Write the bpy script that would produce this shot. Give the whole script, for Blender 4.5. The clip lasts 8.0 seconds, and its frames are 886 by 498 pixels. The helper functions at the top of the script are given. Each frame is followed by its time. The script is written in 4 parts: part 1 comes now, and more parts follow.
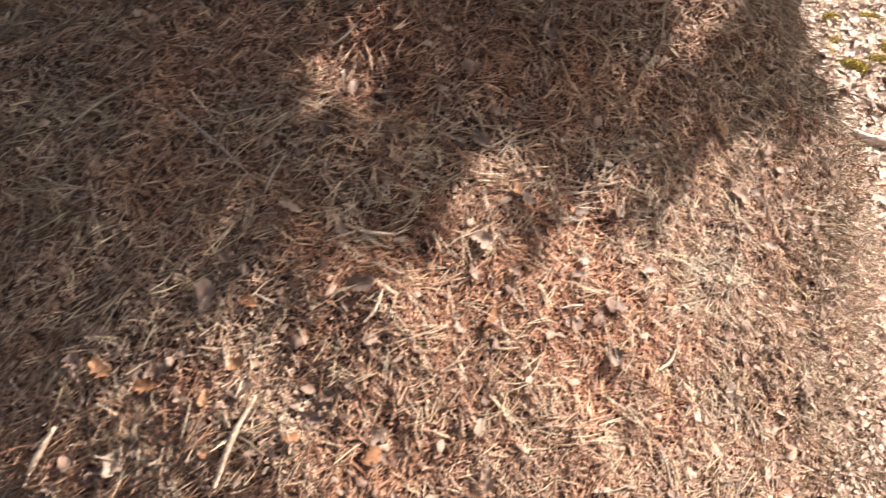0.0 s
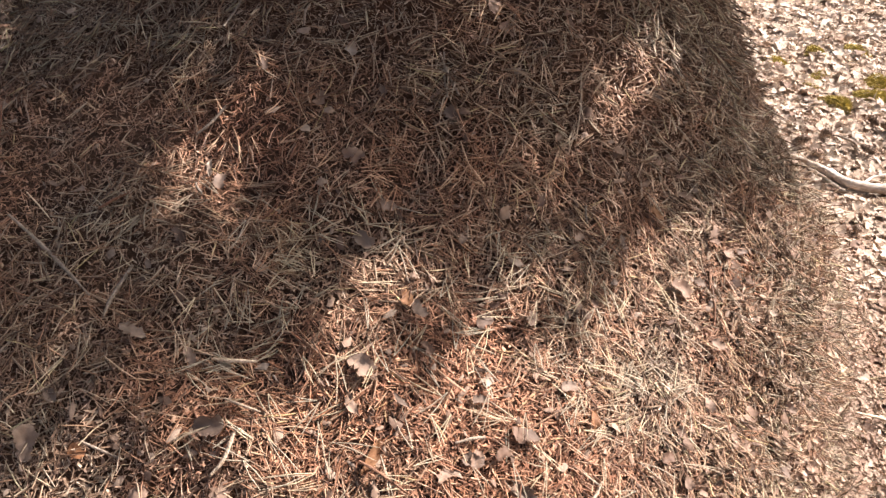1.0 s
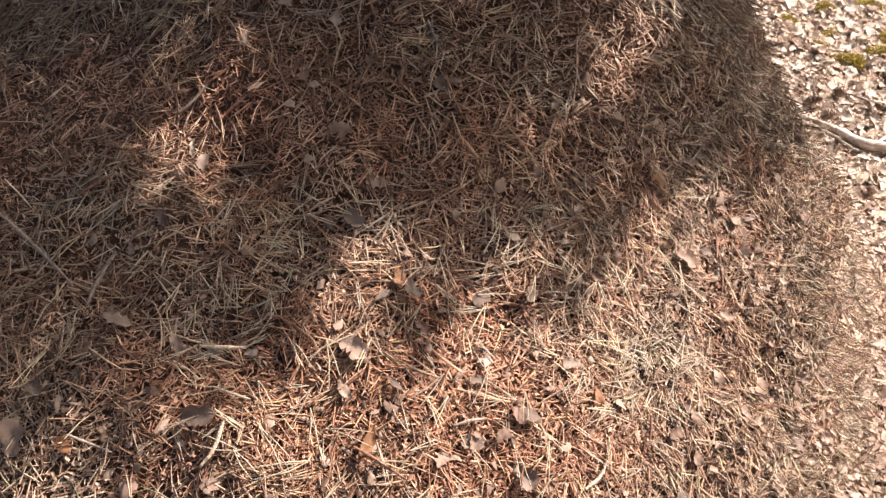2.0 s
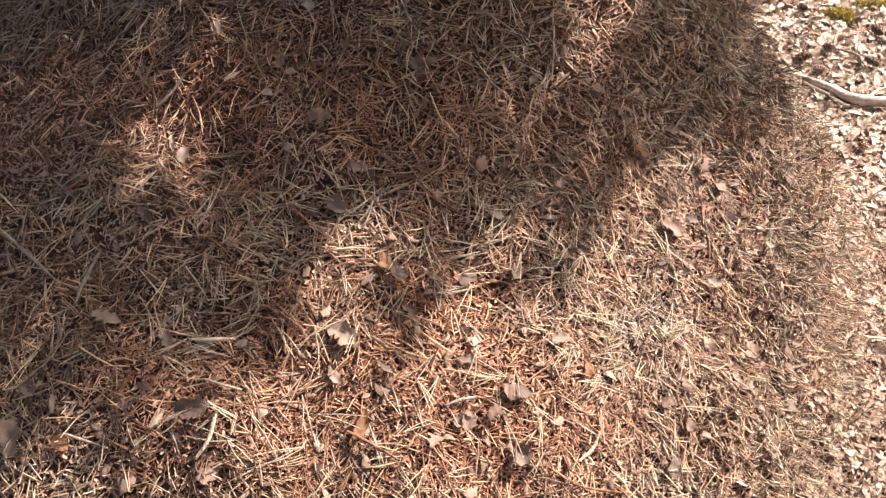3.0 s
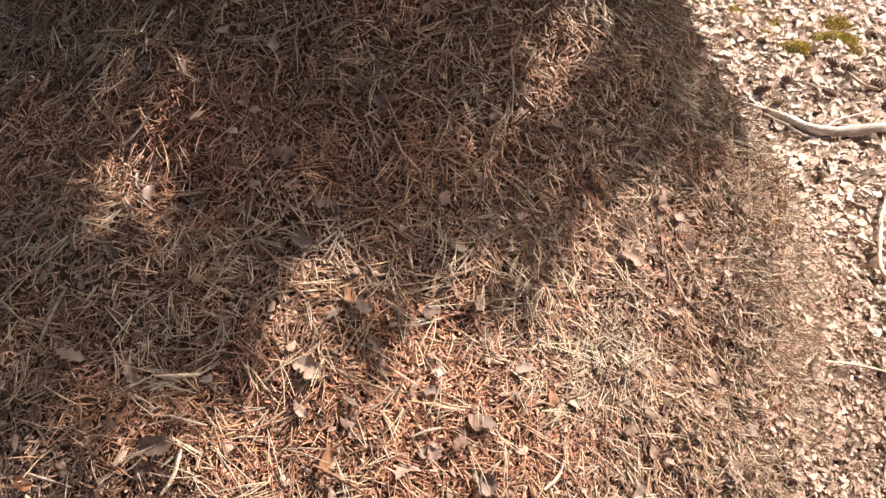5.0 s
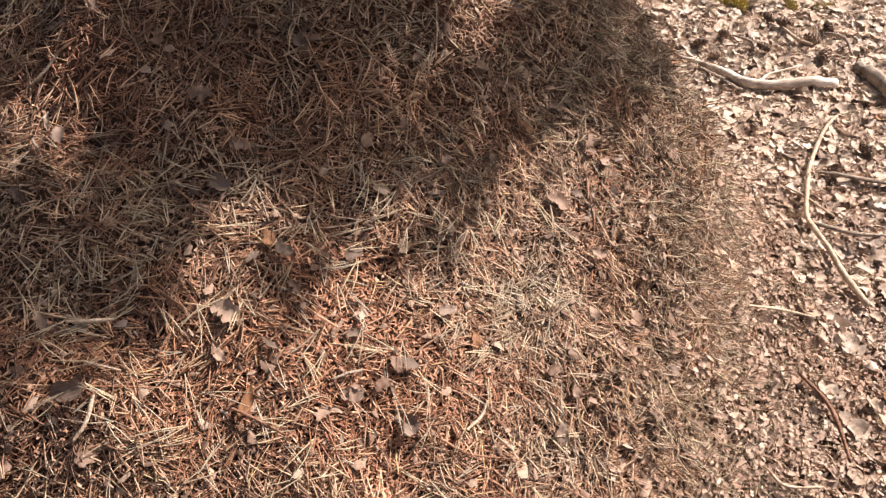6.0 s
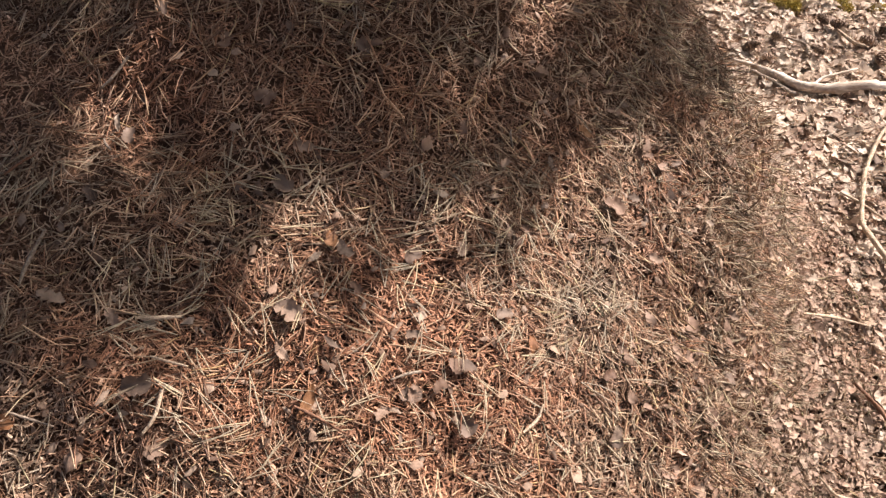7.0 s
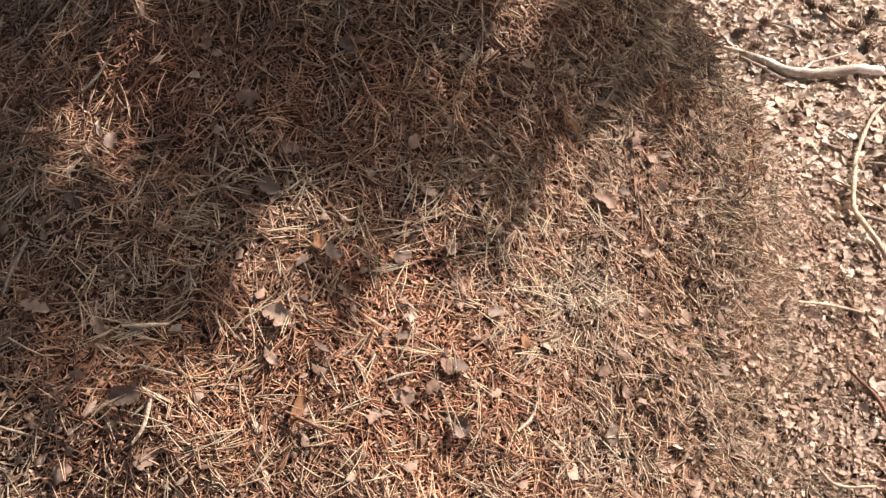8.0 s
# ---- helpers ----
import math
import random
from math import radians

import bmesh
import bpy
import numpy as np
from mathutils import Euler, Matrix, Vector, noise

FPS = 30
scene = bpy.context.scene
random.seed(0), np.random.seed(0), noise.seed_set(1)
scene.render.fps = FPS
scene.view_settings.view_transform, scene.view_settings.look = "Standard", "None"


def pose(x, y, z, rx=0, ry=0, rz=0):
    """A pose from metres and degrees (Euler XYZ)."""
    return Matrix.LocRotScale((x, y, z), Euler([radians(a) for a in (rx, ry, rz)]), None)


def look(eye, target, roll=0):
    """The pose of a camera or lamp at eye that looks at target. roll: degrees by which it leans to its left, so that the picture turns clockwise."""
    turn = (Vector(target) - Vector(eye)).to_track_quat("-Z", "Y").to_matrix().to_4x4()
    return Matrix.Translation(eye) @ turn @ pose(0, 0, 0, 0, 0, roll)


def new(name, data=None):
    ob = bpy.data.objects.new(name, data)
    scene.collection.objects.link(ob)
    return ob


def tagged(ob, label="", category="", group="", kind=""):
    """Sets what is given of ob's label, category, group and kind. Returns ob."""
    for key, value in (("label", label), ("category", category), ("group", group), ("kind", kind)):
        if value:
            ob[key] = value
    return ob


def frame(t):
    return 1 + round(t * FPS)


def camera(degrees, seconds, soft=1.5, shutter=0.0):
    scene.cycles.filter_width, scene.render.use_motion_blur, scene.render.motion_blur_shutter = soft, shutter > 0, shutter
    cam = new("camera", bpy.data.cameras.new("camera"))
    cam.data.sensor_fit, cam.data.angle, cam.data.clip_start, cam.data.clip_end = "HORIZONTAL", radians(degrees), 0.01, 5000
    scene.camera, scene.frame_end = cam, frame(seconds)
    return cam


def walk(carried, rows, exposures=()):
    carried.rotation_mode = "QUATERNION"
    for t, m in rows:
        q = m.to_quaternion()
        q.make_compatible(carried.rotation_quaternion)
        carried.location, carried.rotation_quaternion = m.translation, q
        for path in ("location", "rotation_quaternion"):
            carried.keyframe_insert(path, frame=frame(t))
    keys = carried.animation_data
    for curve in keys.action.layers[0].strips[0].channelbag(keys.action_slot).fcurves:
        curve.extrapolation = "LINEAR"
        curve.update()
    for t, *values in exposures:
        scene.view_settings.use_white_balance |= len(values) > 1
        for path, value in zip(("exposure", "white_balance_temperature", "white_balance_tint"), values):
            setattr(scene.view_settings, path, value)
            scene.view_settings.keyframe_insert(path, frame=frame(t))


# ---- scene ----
cam = camera(58.0, 8.0, soft=1.4, shutter=0.35)
PATH = [
    (0, (-0.051, -0.046, 1.309), (0.04, 1.48, 0.02), 4.9),
    (0.3, (0.021, 0.013, 1.296), (0.148, 1.558, 0.033), 4.5),
    (0.4, (0.052, 0.041, 1.296), (0.17, 1.59, 0.036), 4.2),
    (0.5, (0.074, 0.076, 1.295), (0.195, 1.628, 0.038), 4.1),
    (1, (0.116, 0.156, 1.297), (0.179, 1.724, 0.057), 2.7),
    (1.5, (0.136, 0.175, 1.282), (0.148, 1.729, 0.023), 1.5),
    (1.7, (0.137, 0.182, 1.277), (0.157, 1.726, 0.006), 1.2),
    (3, (0.162, 0.191, 1.286), (0.186, 1.673, -0.058), -2.7),
    (3.5, (0.163, 0.189, 1.295), (0.21, 1.693, -0.022), -1.4),
    (4, (0.169, 0.19, 1.299), (0.273, 1.728, 0.024), -0.0),
    (4.2, (0.169, 0.187, 1.307), (0.278, 1.74, 0.051), -0.3),
    (5.3, (0.189, 0.169, 1.294), (0.274, 1.673, -0.023), -2.4),
    (5.5, (0.199, 0.162, 1.29), (0.318, 1.643, -0.049), -1.5),
    (6, (0.213, 0.164, 1.276), (0.411, 1.618, -0.083), 0.6),
    (6.5, (0.193, 0.165, 1.275), (0.343, 1.617, -0.092), -0.6),
    (7, (0.185, 0.165, 1.285), (0.293, 1.627, -0.076), -0.9),
    (7.5, (0.185, 0.172, 1.285), (0.3, 1.639, -0.069), -0.7),
    (8, (0.192, 0.178, 1.284), (0.313, 1.625, -0.092), -1.9),
]
walk(cam, [(t, look(eye, target, roll)) for t, eye, target, roll in PATH], [(0.0, 1.75, 6700, 9), (0.5, 1.62, 6680, 9), (1.0, 1.56, 6600, 9), (1.5, 1.55, 6570, 9), (3.0, 1.6, 6630, 10), (4.0, 1.53, 6680, 10), (5.5, 1.58, 6760, 10), (6.0, 1.2, 6810, 11), (6.5, 1.09, 6960, 12), (7.0, 1.09, 6790, 10), (8.0, 1.2, 6760, 10)])

# ---- light ----
SUN = Vector((0.75, 0.35, 0.80)).normalized()
world = bpy.data.worlds.new("sky")
scene.world = world
world.use_nodes = True
wn = world.node_tree.nodes
sky = wn.new("ShaderNodeTexSky")
sky.sky_type = "NISHITA"
sky.sun_disc = False
sky.dust_density = 6.0
sky.air_density = 0.5
sky.ozone_density = 0.4
sky.sun_elevation = math.asin(SUN.z)
sky.sun_rotation = math.atan2(SUN.x, SUN.y)
wn["Background"].inputs["Strength"].default_value = 0.067
world.node_tree.links.new(sky.outputs["Color"], wn["Background"].inputs["Color"])
sun_data = bpy.data.lights.new("sun", "SUN")
sun_data.energy = 4.4
sun_data.angle = radians(0.53)
sun_data.color = (1.0, 0.875, 0.85)
sun_lamp = new("sun", sun_data)
sun_lamp.matrix_world = look(tuple(SUN * 20), (0, 0, 0))


# ---- materials ----
def material(name, rough=0.8, spec=0.3):
    m = bpy.data.materials.new(name)
    m.use_nodes = True
    b = m.node_tree.nodes["Principled BSDF"]
    b.inputs["Roughness"].default_value = rough
    b.inputs["Specular IOR Level"].default_value = spec
    return m, m.node_tree, b


def ramp_node(tree, stops):
    r = tree.nodes.new("ShaderNodeValToRGB")
    e = r.color_ramp.elements
    while len(e) < len(stops):
        e.new(0.5)
    for i, (at, c) in enumerate(stops):
        e[i].position, e[i].color = at, (*c, 1)
    return r


def noise_node(tree, scale, detail=3.0, coords=None, rough=0.55):
    n = tree.nodes.new("ShaderNodeTexNoise")
    n.inputs["Scale"].default_value, n.inputs["Detail"].default_value, n.inputs["Roughness"].default_value = scale, detail, rough
    if coords is None:
        coords = tree.nodes.new("ShaderNodeTexCoord").outputs["Object"]
    tree.links.new(coords, n.inputs["Vector"])
    return n


def mix_colour(tree, a, b, fac, blend="MIX"):
    m = tree.nodes.new("ShaderNodeMix")
    m.data_type, m.blend_type = "RGBA", blend
    for value, slot in ((fac, m.inputs[0]), (a, m.inputs[6]), (b, m.inputs[7])):
        if isinstance(value, (int, float)):
            slot.default_value = value
        elif isinstance(value, tuple):
            slot.default_value = (*value, 1)
        else:
            tree.links.new(value, slot)
    return m.outputs[2]


def bump_to(tree, b, height, strength=0.5, distance=0.002):
    n = tree.nodes.new("ShaderNodeBump")
    n.inputs["Strength"].default_value, n.inputs["Distance"].default_value = strength, distance
    tree.links.new(height, n.inputs["Height"])
    tree.links.new(n.outputs["Normal"], b.inputs["Normal"])


def piece_material(name, stops, island=True, grain=220.0, rough=0.7, spec=0.35, patch=None, patch_scale=4.0, through_light=0.0, heart=None):
    """Loose dry pieces: one colour a piece out of the stops, a fine grain on it, and a slow drift towards patch over the ground."""
    m, tree, b = material(name, rough, spec)
    src = tree.nodes.new("ShaderNodeNewGeometry").outputs["Random Per Island"] if island else tree.nodes.new("ShaderNodeObjectInfo").outputs["Random"]
    r = ramp_node(tree, stops)
    tree.links.new(src, r.inputs["Fac"])
    colour = r.outputs["Color"]
    geo = tree.nodes.new("ShaderNodeNewGeometry").outputs["Position"]
    if patch:
        n = noise_node(tree, patch_scale, 3, geo)
        f = ramp_node(tree, [(0.36, (0, 0, 0)), (0.68, (1, 1, 1))])
        amount = n.outputs["Fac"]
        if heart:
            # younger, redder needles lie round this place
            d = tree.nodes.new("ShaderNodeVectorMath")
            d.operation = "DISTANCE"
            d.inputs[1].default_value = heart
            tree.links.new(geo, d.inputs[0])
            g0 = tree.nodes.new("ShaderNodeMapRange")
            g0.inputs["From Min"].default_value, g0.inputs["From Max"].default_value = 0.10, 0.62
            g0.inputs["To Min"].default_value, g0.inputs["To Max"].default_value = 0.14, -0.10
            tree.links.new(d.outputs["Value"], g0.inputs["Value"])
            add = tree.nodes.new("ShaderNodeMath")
            add.operation = "ADD"
            tree.links.new(amount, add.inputs[0])
            tree.links.new(g0.outputs["Result"], add.inputs[1])
            amount = add.outputs["Value"]
        tree.links.new(amount, f.inputs["Fac"])
        colour = mix_colour(tree, colour, mix_colour(tree, colour, patch, 1.0, "MULTIPLY"), f.outputs["Color"])
    g = noise_node(tree, grain, 3, geo)
    dark = ramp_node(tree, [(0.3, (0.72, 0.70, 0.68)), (0.7, (1.12, 1.1, 1.08))])
    tree.links.new(g.outputs["Fac"], dark.inputs["Fac"])
    colour = mix_colour(tree, colour, dark.outputs["Color"], 1.0, "MULTIPLY")
    tree.links.new(colour, b.inputs["Base Color"])
    bump_to(tree, b, g.outputs["Fac"], 0.5, 0.0015)
    if through_light:
        t = tree.nodes.new("ShaderNodeBsdfTranslucent")
        tree.links.new(colour, t.inputs["Color"])
        ms = tree.nodes.new("ShaderNodeMixShader")
        ms.inputs["Fac"].default_value = through_light
        tree.links.new(b.outputs["BSDF"], ms.inputs[1])
        tree.links.new(t.outputs["BSDF"], ms.inputs[2])
        tree.links.new(ms.outputs["Shader"], tree.nodes["Material Output"].inputs["Surface"])
    return m


STRAW, TAN, GREY, RUST, BROWN, DARK = (0.515, 0.44, 0.309), (0.43, 0.332, 0.224), (0.40, 0.36, 0.275), (0.38, 0.234, 0.145), (0.26, 0.172, 0.112), (0.11, 0.072, 0.049)
mat_needle = piece_material("dry_needle", [(0.0, DARK), (0.22, (0.20, 0.132, 0.086)), (0.40, BROWN), (0.50, RUST), (0.61, TAN), (0.70, GREY), (0.79, (0.470, 0.415, 0.305)), (0.87, STRAW), (0.94, (0.665, 0.590, 0.430)), (1.0, (0.520, 0.485, 0.270))], patch=(1.07, 0.81, 0.72), patch_scale=6.0, heart=(0.12, 0.78, 0.56), rough=0.50, spec=0.40, through_light=0.12)
mat_old = piece_material("old_needle", [(0.0, DARK), (0.2, (0.17, 0.12, 0.08)), (0.45, (0.26, 0.20, 0.135)), (0.7, (0.31, 0.265, 0.185)), (0.9, GREY), (1.0, STRAW)], patch=(1.0, 0.88, 0.82), patch_scale=7.0, rough=0.50, spec=0.40, through_light=0.1)
mat_single = piece_material("needle_pair", [(0.0, TAN), (0.4, GREY), (0.7, STRAW), (1.0, (0.620, 0.535, 0.350))], island=False, rough=0.50, spec=0.40, through_light=0.12)
mat_debris = piece_material("needle_debris", [(0.0, (0.125, 0.082, 0.057)), (0.15, (0.250, 0.168, 0.113)), (0.5, (0.375, 0.258, 0.177)), (0.75, (0.470, 0.362, 0.256)), (1.0, (0.590, 0.503, 0.385))], patch=(1.12, 0.81, 0.70), patch_scale=6.0, heart=(0.12, 0.78, 0.56))
mat_litter = piece_material("leaf_litter", [(0.0, (0.32, 0.245, 0.195)), (0.12, (0.47, 0.380, 0.308)), (0.32, (0.60, 0.510, 0.420)), (0.6, (0.67, 0.585, 0.490)), (0.85, (0.73, 0.660, 0.570)), (1.0, (0.78, 0.725, 0.640))], grain=90, patch=(0.92, 0.84, 0.77), patch_scale=9.0, through_light=0.2)
mat_scrap = piece_material("leaf_scrap", [(0.0, (0.22, 0.155, 0.118)), (0.3, (0.33, 0.24, 0.182)), (0.6, (0.41, 0.31, 0.240)), (0.85, (0.48, 0.38, 0.300)), (1.0, (0.55, 0.465, 0.38))], grain=150, patch=(1.0, 0.90, 0.84), patch_scale=5.0, through_light=0.1)
mat_leaf = piece_material("dry_leaf", [(0.0, (0.185, 0.118, 0.084)), (0.4, (0.285, 0.195, 0.145)), (1.0, (0.370, 0.280, 0.215))], island=False, grain=140, patch=(0.66, 0.60, 0.55), patch_scale=70.0, through_light=0.1)
mat_leaf_grey = piece_material("grey_leaf", [(0.0, (0.175, 0.130, 0.103)), (0.5, (0.230, 0.174, 0.137)), (1.0, (0.285, 0.224, 0.180))], island=False, grain=140, patch=(0.66, 0.60, 0.55), patch_scale=70.0, through_light=0.08)
mat_leaf_pale = piece_material("bleached_leaf", [(0.0, (0.370, 0.300, 0.235)), (1.0, (0.500, 0.430, 0.350))], island=False, grain=110, patch=(0.66, 0.60, 0.55), patch_scale=70.0, through_light=0.1)
mat_leaf_rust = piece_material("rust_leaf", [(0.0, (0.270, 0.134, 0.066)), (1.0, (0.420, 0.246, 0.130))], island=False, grain=140, patch=(0.66, 0.60, 0.55), patch_scale=70.0, through_light=0.1)
mat_flake = piece_material("bark_flake", [(0.0, (0.120, 0.076, 0.054)), (0.25, (0.215, 0.142, 0.100)), (0.6, (0.315, 0.225, 0.164)), (1.0, (0.410, 0.325, 0.250))], grain=160)
mat_foliage = piece_material("green_needle", [(0.0, (0.05, 0.10, 0.025)), (1.0, (0.10, 0.17, 0.04))], grain=60, through_light=0.45)
mat_moss = piece_material("moss_frond", [(0.0, (0.27, 0.225, 0.055)), (0.5, (0.45, 0.375, 0.11)), (1.0, (0.66, 0.565, 0.23))], grain=90, rough=0.85)
mat_scale = piece_material("cone_scale", [(0.0, (0.17, 0.115, 0.085)), (0.5, (0.31, 0.225, 0.165)), (1.0, (0.46, 0.37, 0.29))], grain=200)


def bark_material(name, a, b_, scale=60.0, stretch=6.0, grain=(1.0, 1.0, 1.0)):
    m, tree, b = material(name, 0.75, 0.3)
    along = tree.nodes.new("ShaderNodeMapping")
    along.inputs["Scale"].default_value = grain
    tree.links.new(tree.nodes.new("ShaderNodeTexCoord").outputs["Object"], along.inputs["Vector"])
    co = along.outputs["Vector"]
    n1, n2 = noise_node(tree, scale, 4, co), noise_node(tree, scale * stretch, 3, co)
    r = ramp_node(tree, [(0.32, a), (0.66, b_)])
    tree.links.new(n1.outputs["Fac"], r.inputs["Fac"])
    d = ramp_node(tree, [(0.3, (0.6, 0.56, 0.52)), (0.62, (1.05, 1.05, 1.05))])
    tree.links.new(n2.outputs["Fac"], d.inputs["Fac"])
    tree.links.new(mix_colour(tree, r.outputs["Color"], d.outputs["Color"], 1.0, "MULTIPLY"), b.inputs["Base Color"])
    bump_to(tree, b, n2.outputs["Fac"], 0.7, 0.003)
    return m


mat_bleached = bark_material("bleached_wood", (0.42, 0.33, 0.25), (0.82, 0.77, 0.69), 34, 5.0, (0.16, 1.0, 1.0))
mat_pale_twig = bark_material("pale_twig", (0.42, 0.32, 0.22), (0.66, 0.56, 0.43), 60)
mat_grey_twig = bark_material("grey_twig", (0.20, 0.16, 0.125), (0.40, 0.34, 0.27), 60)
mat_red_twig = bark_material("red_brown_twig", (0.15, 0.075, 0.045), (0.30, 0.17, 0.11), 60)
mat_bark = bark_material("pine_bark", (0.10, 0.065, 0.045), (0.24, 0.15, 0.10), 14)


def soil_material(name, a, b_, c):
    m, tree, b = material(name, 0.95, 0.15)
    co = tree.nodes.new("ShaderNodeNewGeometry").outputs["Position"]
    n1, n2, n3 = noise_node(tree, 3.0, 4, co), noise_node(tree, 38.0, 5, co, 0.7), noise_node(tree, 260.0, 4, co, 0.7)
    r = ramp_node(tree, [(0.3, a), (0.5, b_), (0.72, c)])
    tree.links.new(n2.outputs["Fac"], r.inputs["Fac"])
    d = ramp_node(tree, [(0.35, (0.6, 0.55, 0.5)), (0.65, (1.2, 1.15, 1.1))])
    tree.links.new(n3.outputs["Fac"], d.inputs["Fac"])
    e = ramp_node(tree, [(0.35, (0.75, 0.72, 0.7)), (0.65, (1.1, 1.1, 1.1))])
    tree.links.new(n1.outputs["Fac"], e.inputs["Fac"])
    colour = mix_colour(tree, r.outputs["Color"], d.outputs["Color"], 1.0, "MULTIPLY")
    tree.links.new(mix_colour(tree, colour, e.outputs["Color"], 1.0, "MULTIPLY"), b.inputs["Base Color"])
    bump_to(tree, b, n2.outputs["Fac"], 0.8, 0.012)
    return m


mat_core = soil_material("mound_core", (0.045, 0.027, 0.018), (0.085, 0.05, 0.033), (0.15, 0.092, 0.06))


def floor_material(name):
    m, tree, b = material(name, 0.95, 0.15)
    co = tree.nodes.new("ShaderNodeNewGeometry").outputs["Position"]
    warp = noise_node(tree, 9.0, 3, co)
    shift = tree.nodes.new("ShaderNodeVectorMath")
    shift.operation = "MULTIPLY_ADD"
    shift.inputs[1].default_value = (0.12, 0.12, 0.12)
    tree.links.new(warp.outputs["Color"], shift.inputs[0])
    tree.links.new(co, shift.inputs[2])
    cell = tree.nodes.new("ShaderNodeTexVoronoi")
    cell.inputs["Scale"].default_value = 26.0
    tree.links.new(shift.outputs["Vector"], cell.inputs["Vector"])
    grey = tree.nodes.new("ShaderNodeSeparateColor")
    tree.links.new(cell.outputs["Color"], grey.inputs["Color"])
    r = ramp_node(tree, [(0.0, (0.19, 0.125, 0.092)), (0.35, (0.33, 0.23, 0.17)), (0.7, (0.43, 0.32, 0.245)), (1.0, (0.52, 0.42, 0.335))])
    tree.links.new(grey.outputs["Red"], r.inputs["Fac"])
    n2, n3 = noise_node(tree, 160.0, 4, co, 0.7), noise_node(tree, 1.1, 4, co)
    d = ramp_node(tree, [(0.3, (0.55, 0.52, 0.5)), (0.7, (1.1, 1.1, 1.1))])
    tree.links.new(n2.outputs["Fac"], d.inputs["Fac"])
    e = ramp_node(tree, [(0.35, (0.7, 0.72, 0.6)), (0.65, (1.0, 0.97, 0.95))])
    tree.links.new(n3.outputs["Fac"], e.inputs["Fac"])
    colour = mix_colour(tree, r.outputs["Color"], d.outputs["Color"], 1.0, "MULTIPLY")
    tree.links.new(mix_colour(tree, colour, e.outputs["Color"], 1.0, "MULTIPLY"), b.inputs["Base Color"])
    bump_to(tree, b, cell.outputs["Distance"], 0.8, 0.015)
    return m


mat_ground = floor_material("forest_floor")


# ---- the lie of the land ----
DOMES = [
    (-0.225, 1.666, 1.064, 1.276, 0.228, 0.702, 5.13),
    (0.222, 1.484, 0.316, 0.544, 1.527, 0.501, 2.0),
    (0.782, 1.179, 0.114, 0.456, -0.517, 0.121, 2.0),
]
wave = np.random.default_rng(3)
WAVES = [(wave.uniform(0, 2 * math.pi), 2 * math.pi / wave.uniform(0.05, 0.22), wave.uniform(0, 2 * math.pi)) for _ in range(26)]


def lumps(x, y):
    s = 0.0
    for a, k, ph in WAVES:
        s = s + np.sin(k * (math.cos(a) * x + math.sin(a) * y) + ph) / k
    return s * 0.075


def rise(x, y):
    """The mound's smooth height over the ground."""
    z = 0.0
    for cx, cy, a, b, th, h, n in DOMES:
        u = math.cos(th) * (x - cx) + math.sin(th) * (y - cy)
        v = -math.sin(th) * (x - cx) + math.cos(th) * (y - cy)
        z = z + h * np.exp(-(np.sqrt((u / a) ** 2 + (v / b) ** 2) + 1e-9) ** n)
    return z


def height(x, y):
    return np.maximum(rise(x, y), 0.0) + lumps(x, y)


def normals(x, y, e=0.012):
    gx = (height(x + e, y) - height(x - e, y)) / (2 * e)
    gy = (height(x, y + e) - height(x, y - e)) / (2 * e)
    n = np.stack([-gx, -gy, np.ones_like(gx)], -1)
    return n / np.linalg.norm(n, axis=-1, keepdims=True)


# ---- mesh helpers ----
def mesh_of(name, verts, quads, mat, smooth=False):
    """A mesh from arrays of corners and of four-cornered faces."""
    verts, quads = np.asarray(verts, np.float32), np.asarray(quads, np.int32)
    me = bpy.data.meshes.new(name)
    me.vertices.add(len(verts))
    me.vertices.foreach_set("co", verts.ravel())
    me.loops.add(quads.size)
    me.loops.foreach_set("vertex_index", quads.ravel())
    me.polygons.add(len(quads))
    me.polygons.foreach_set("loop_start", np.arange(len(quads), dtype=np.int32) * 4)
    if smooth:
        me.polygons.foreach_set("use_smooth", np.ones(len(quads), bool))
    me.materials.append(mat)
    me.update(calc_edges=True)
    me.validate()
    return me


def part(name, me, parent, label=""):
    ob = new(name, me)
    ob.parent = parent
    return tagged(ob, label)


def strewn(template, quads, place, right, ahead, up, size):
    """Copies of a template's corners, each in its own frame and size, as one array of corners and faces."""
    n, k = len(place), len(template[0]) if template.ndim == 3 else len(template)
    t = template if template.ndim == 3 else np.broadcast_to(template, (n, k, 3))
    s = np.asarray(size)
    s = s[:, None, None] if s.ndim == 1 else s[:, None, :]
    t = t * s
    v = place[:, None, :] + t[..., 0:1] * right[:, None, :] + t[..., 1:2] * ahead[:, None, :] + t[..., 2:3] * up[:, None, :]
    q = (np.arange(n)[:, None, None] * k + quads[None]).reshape(-1, 4)
    return v.reshape(-1, 3), q


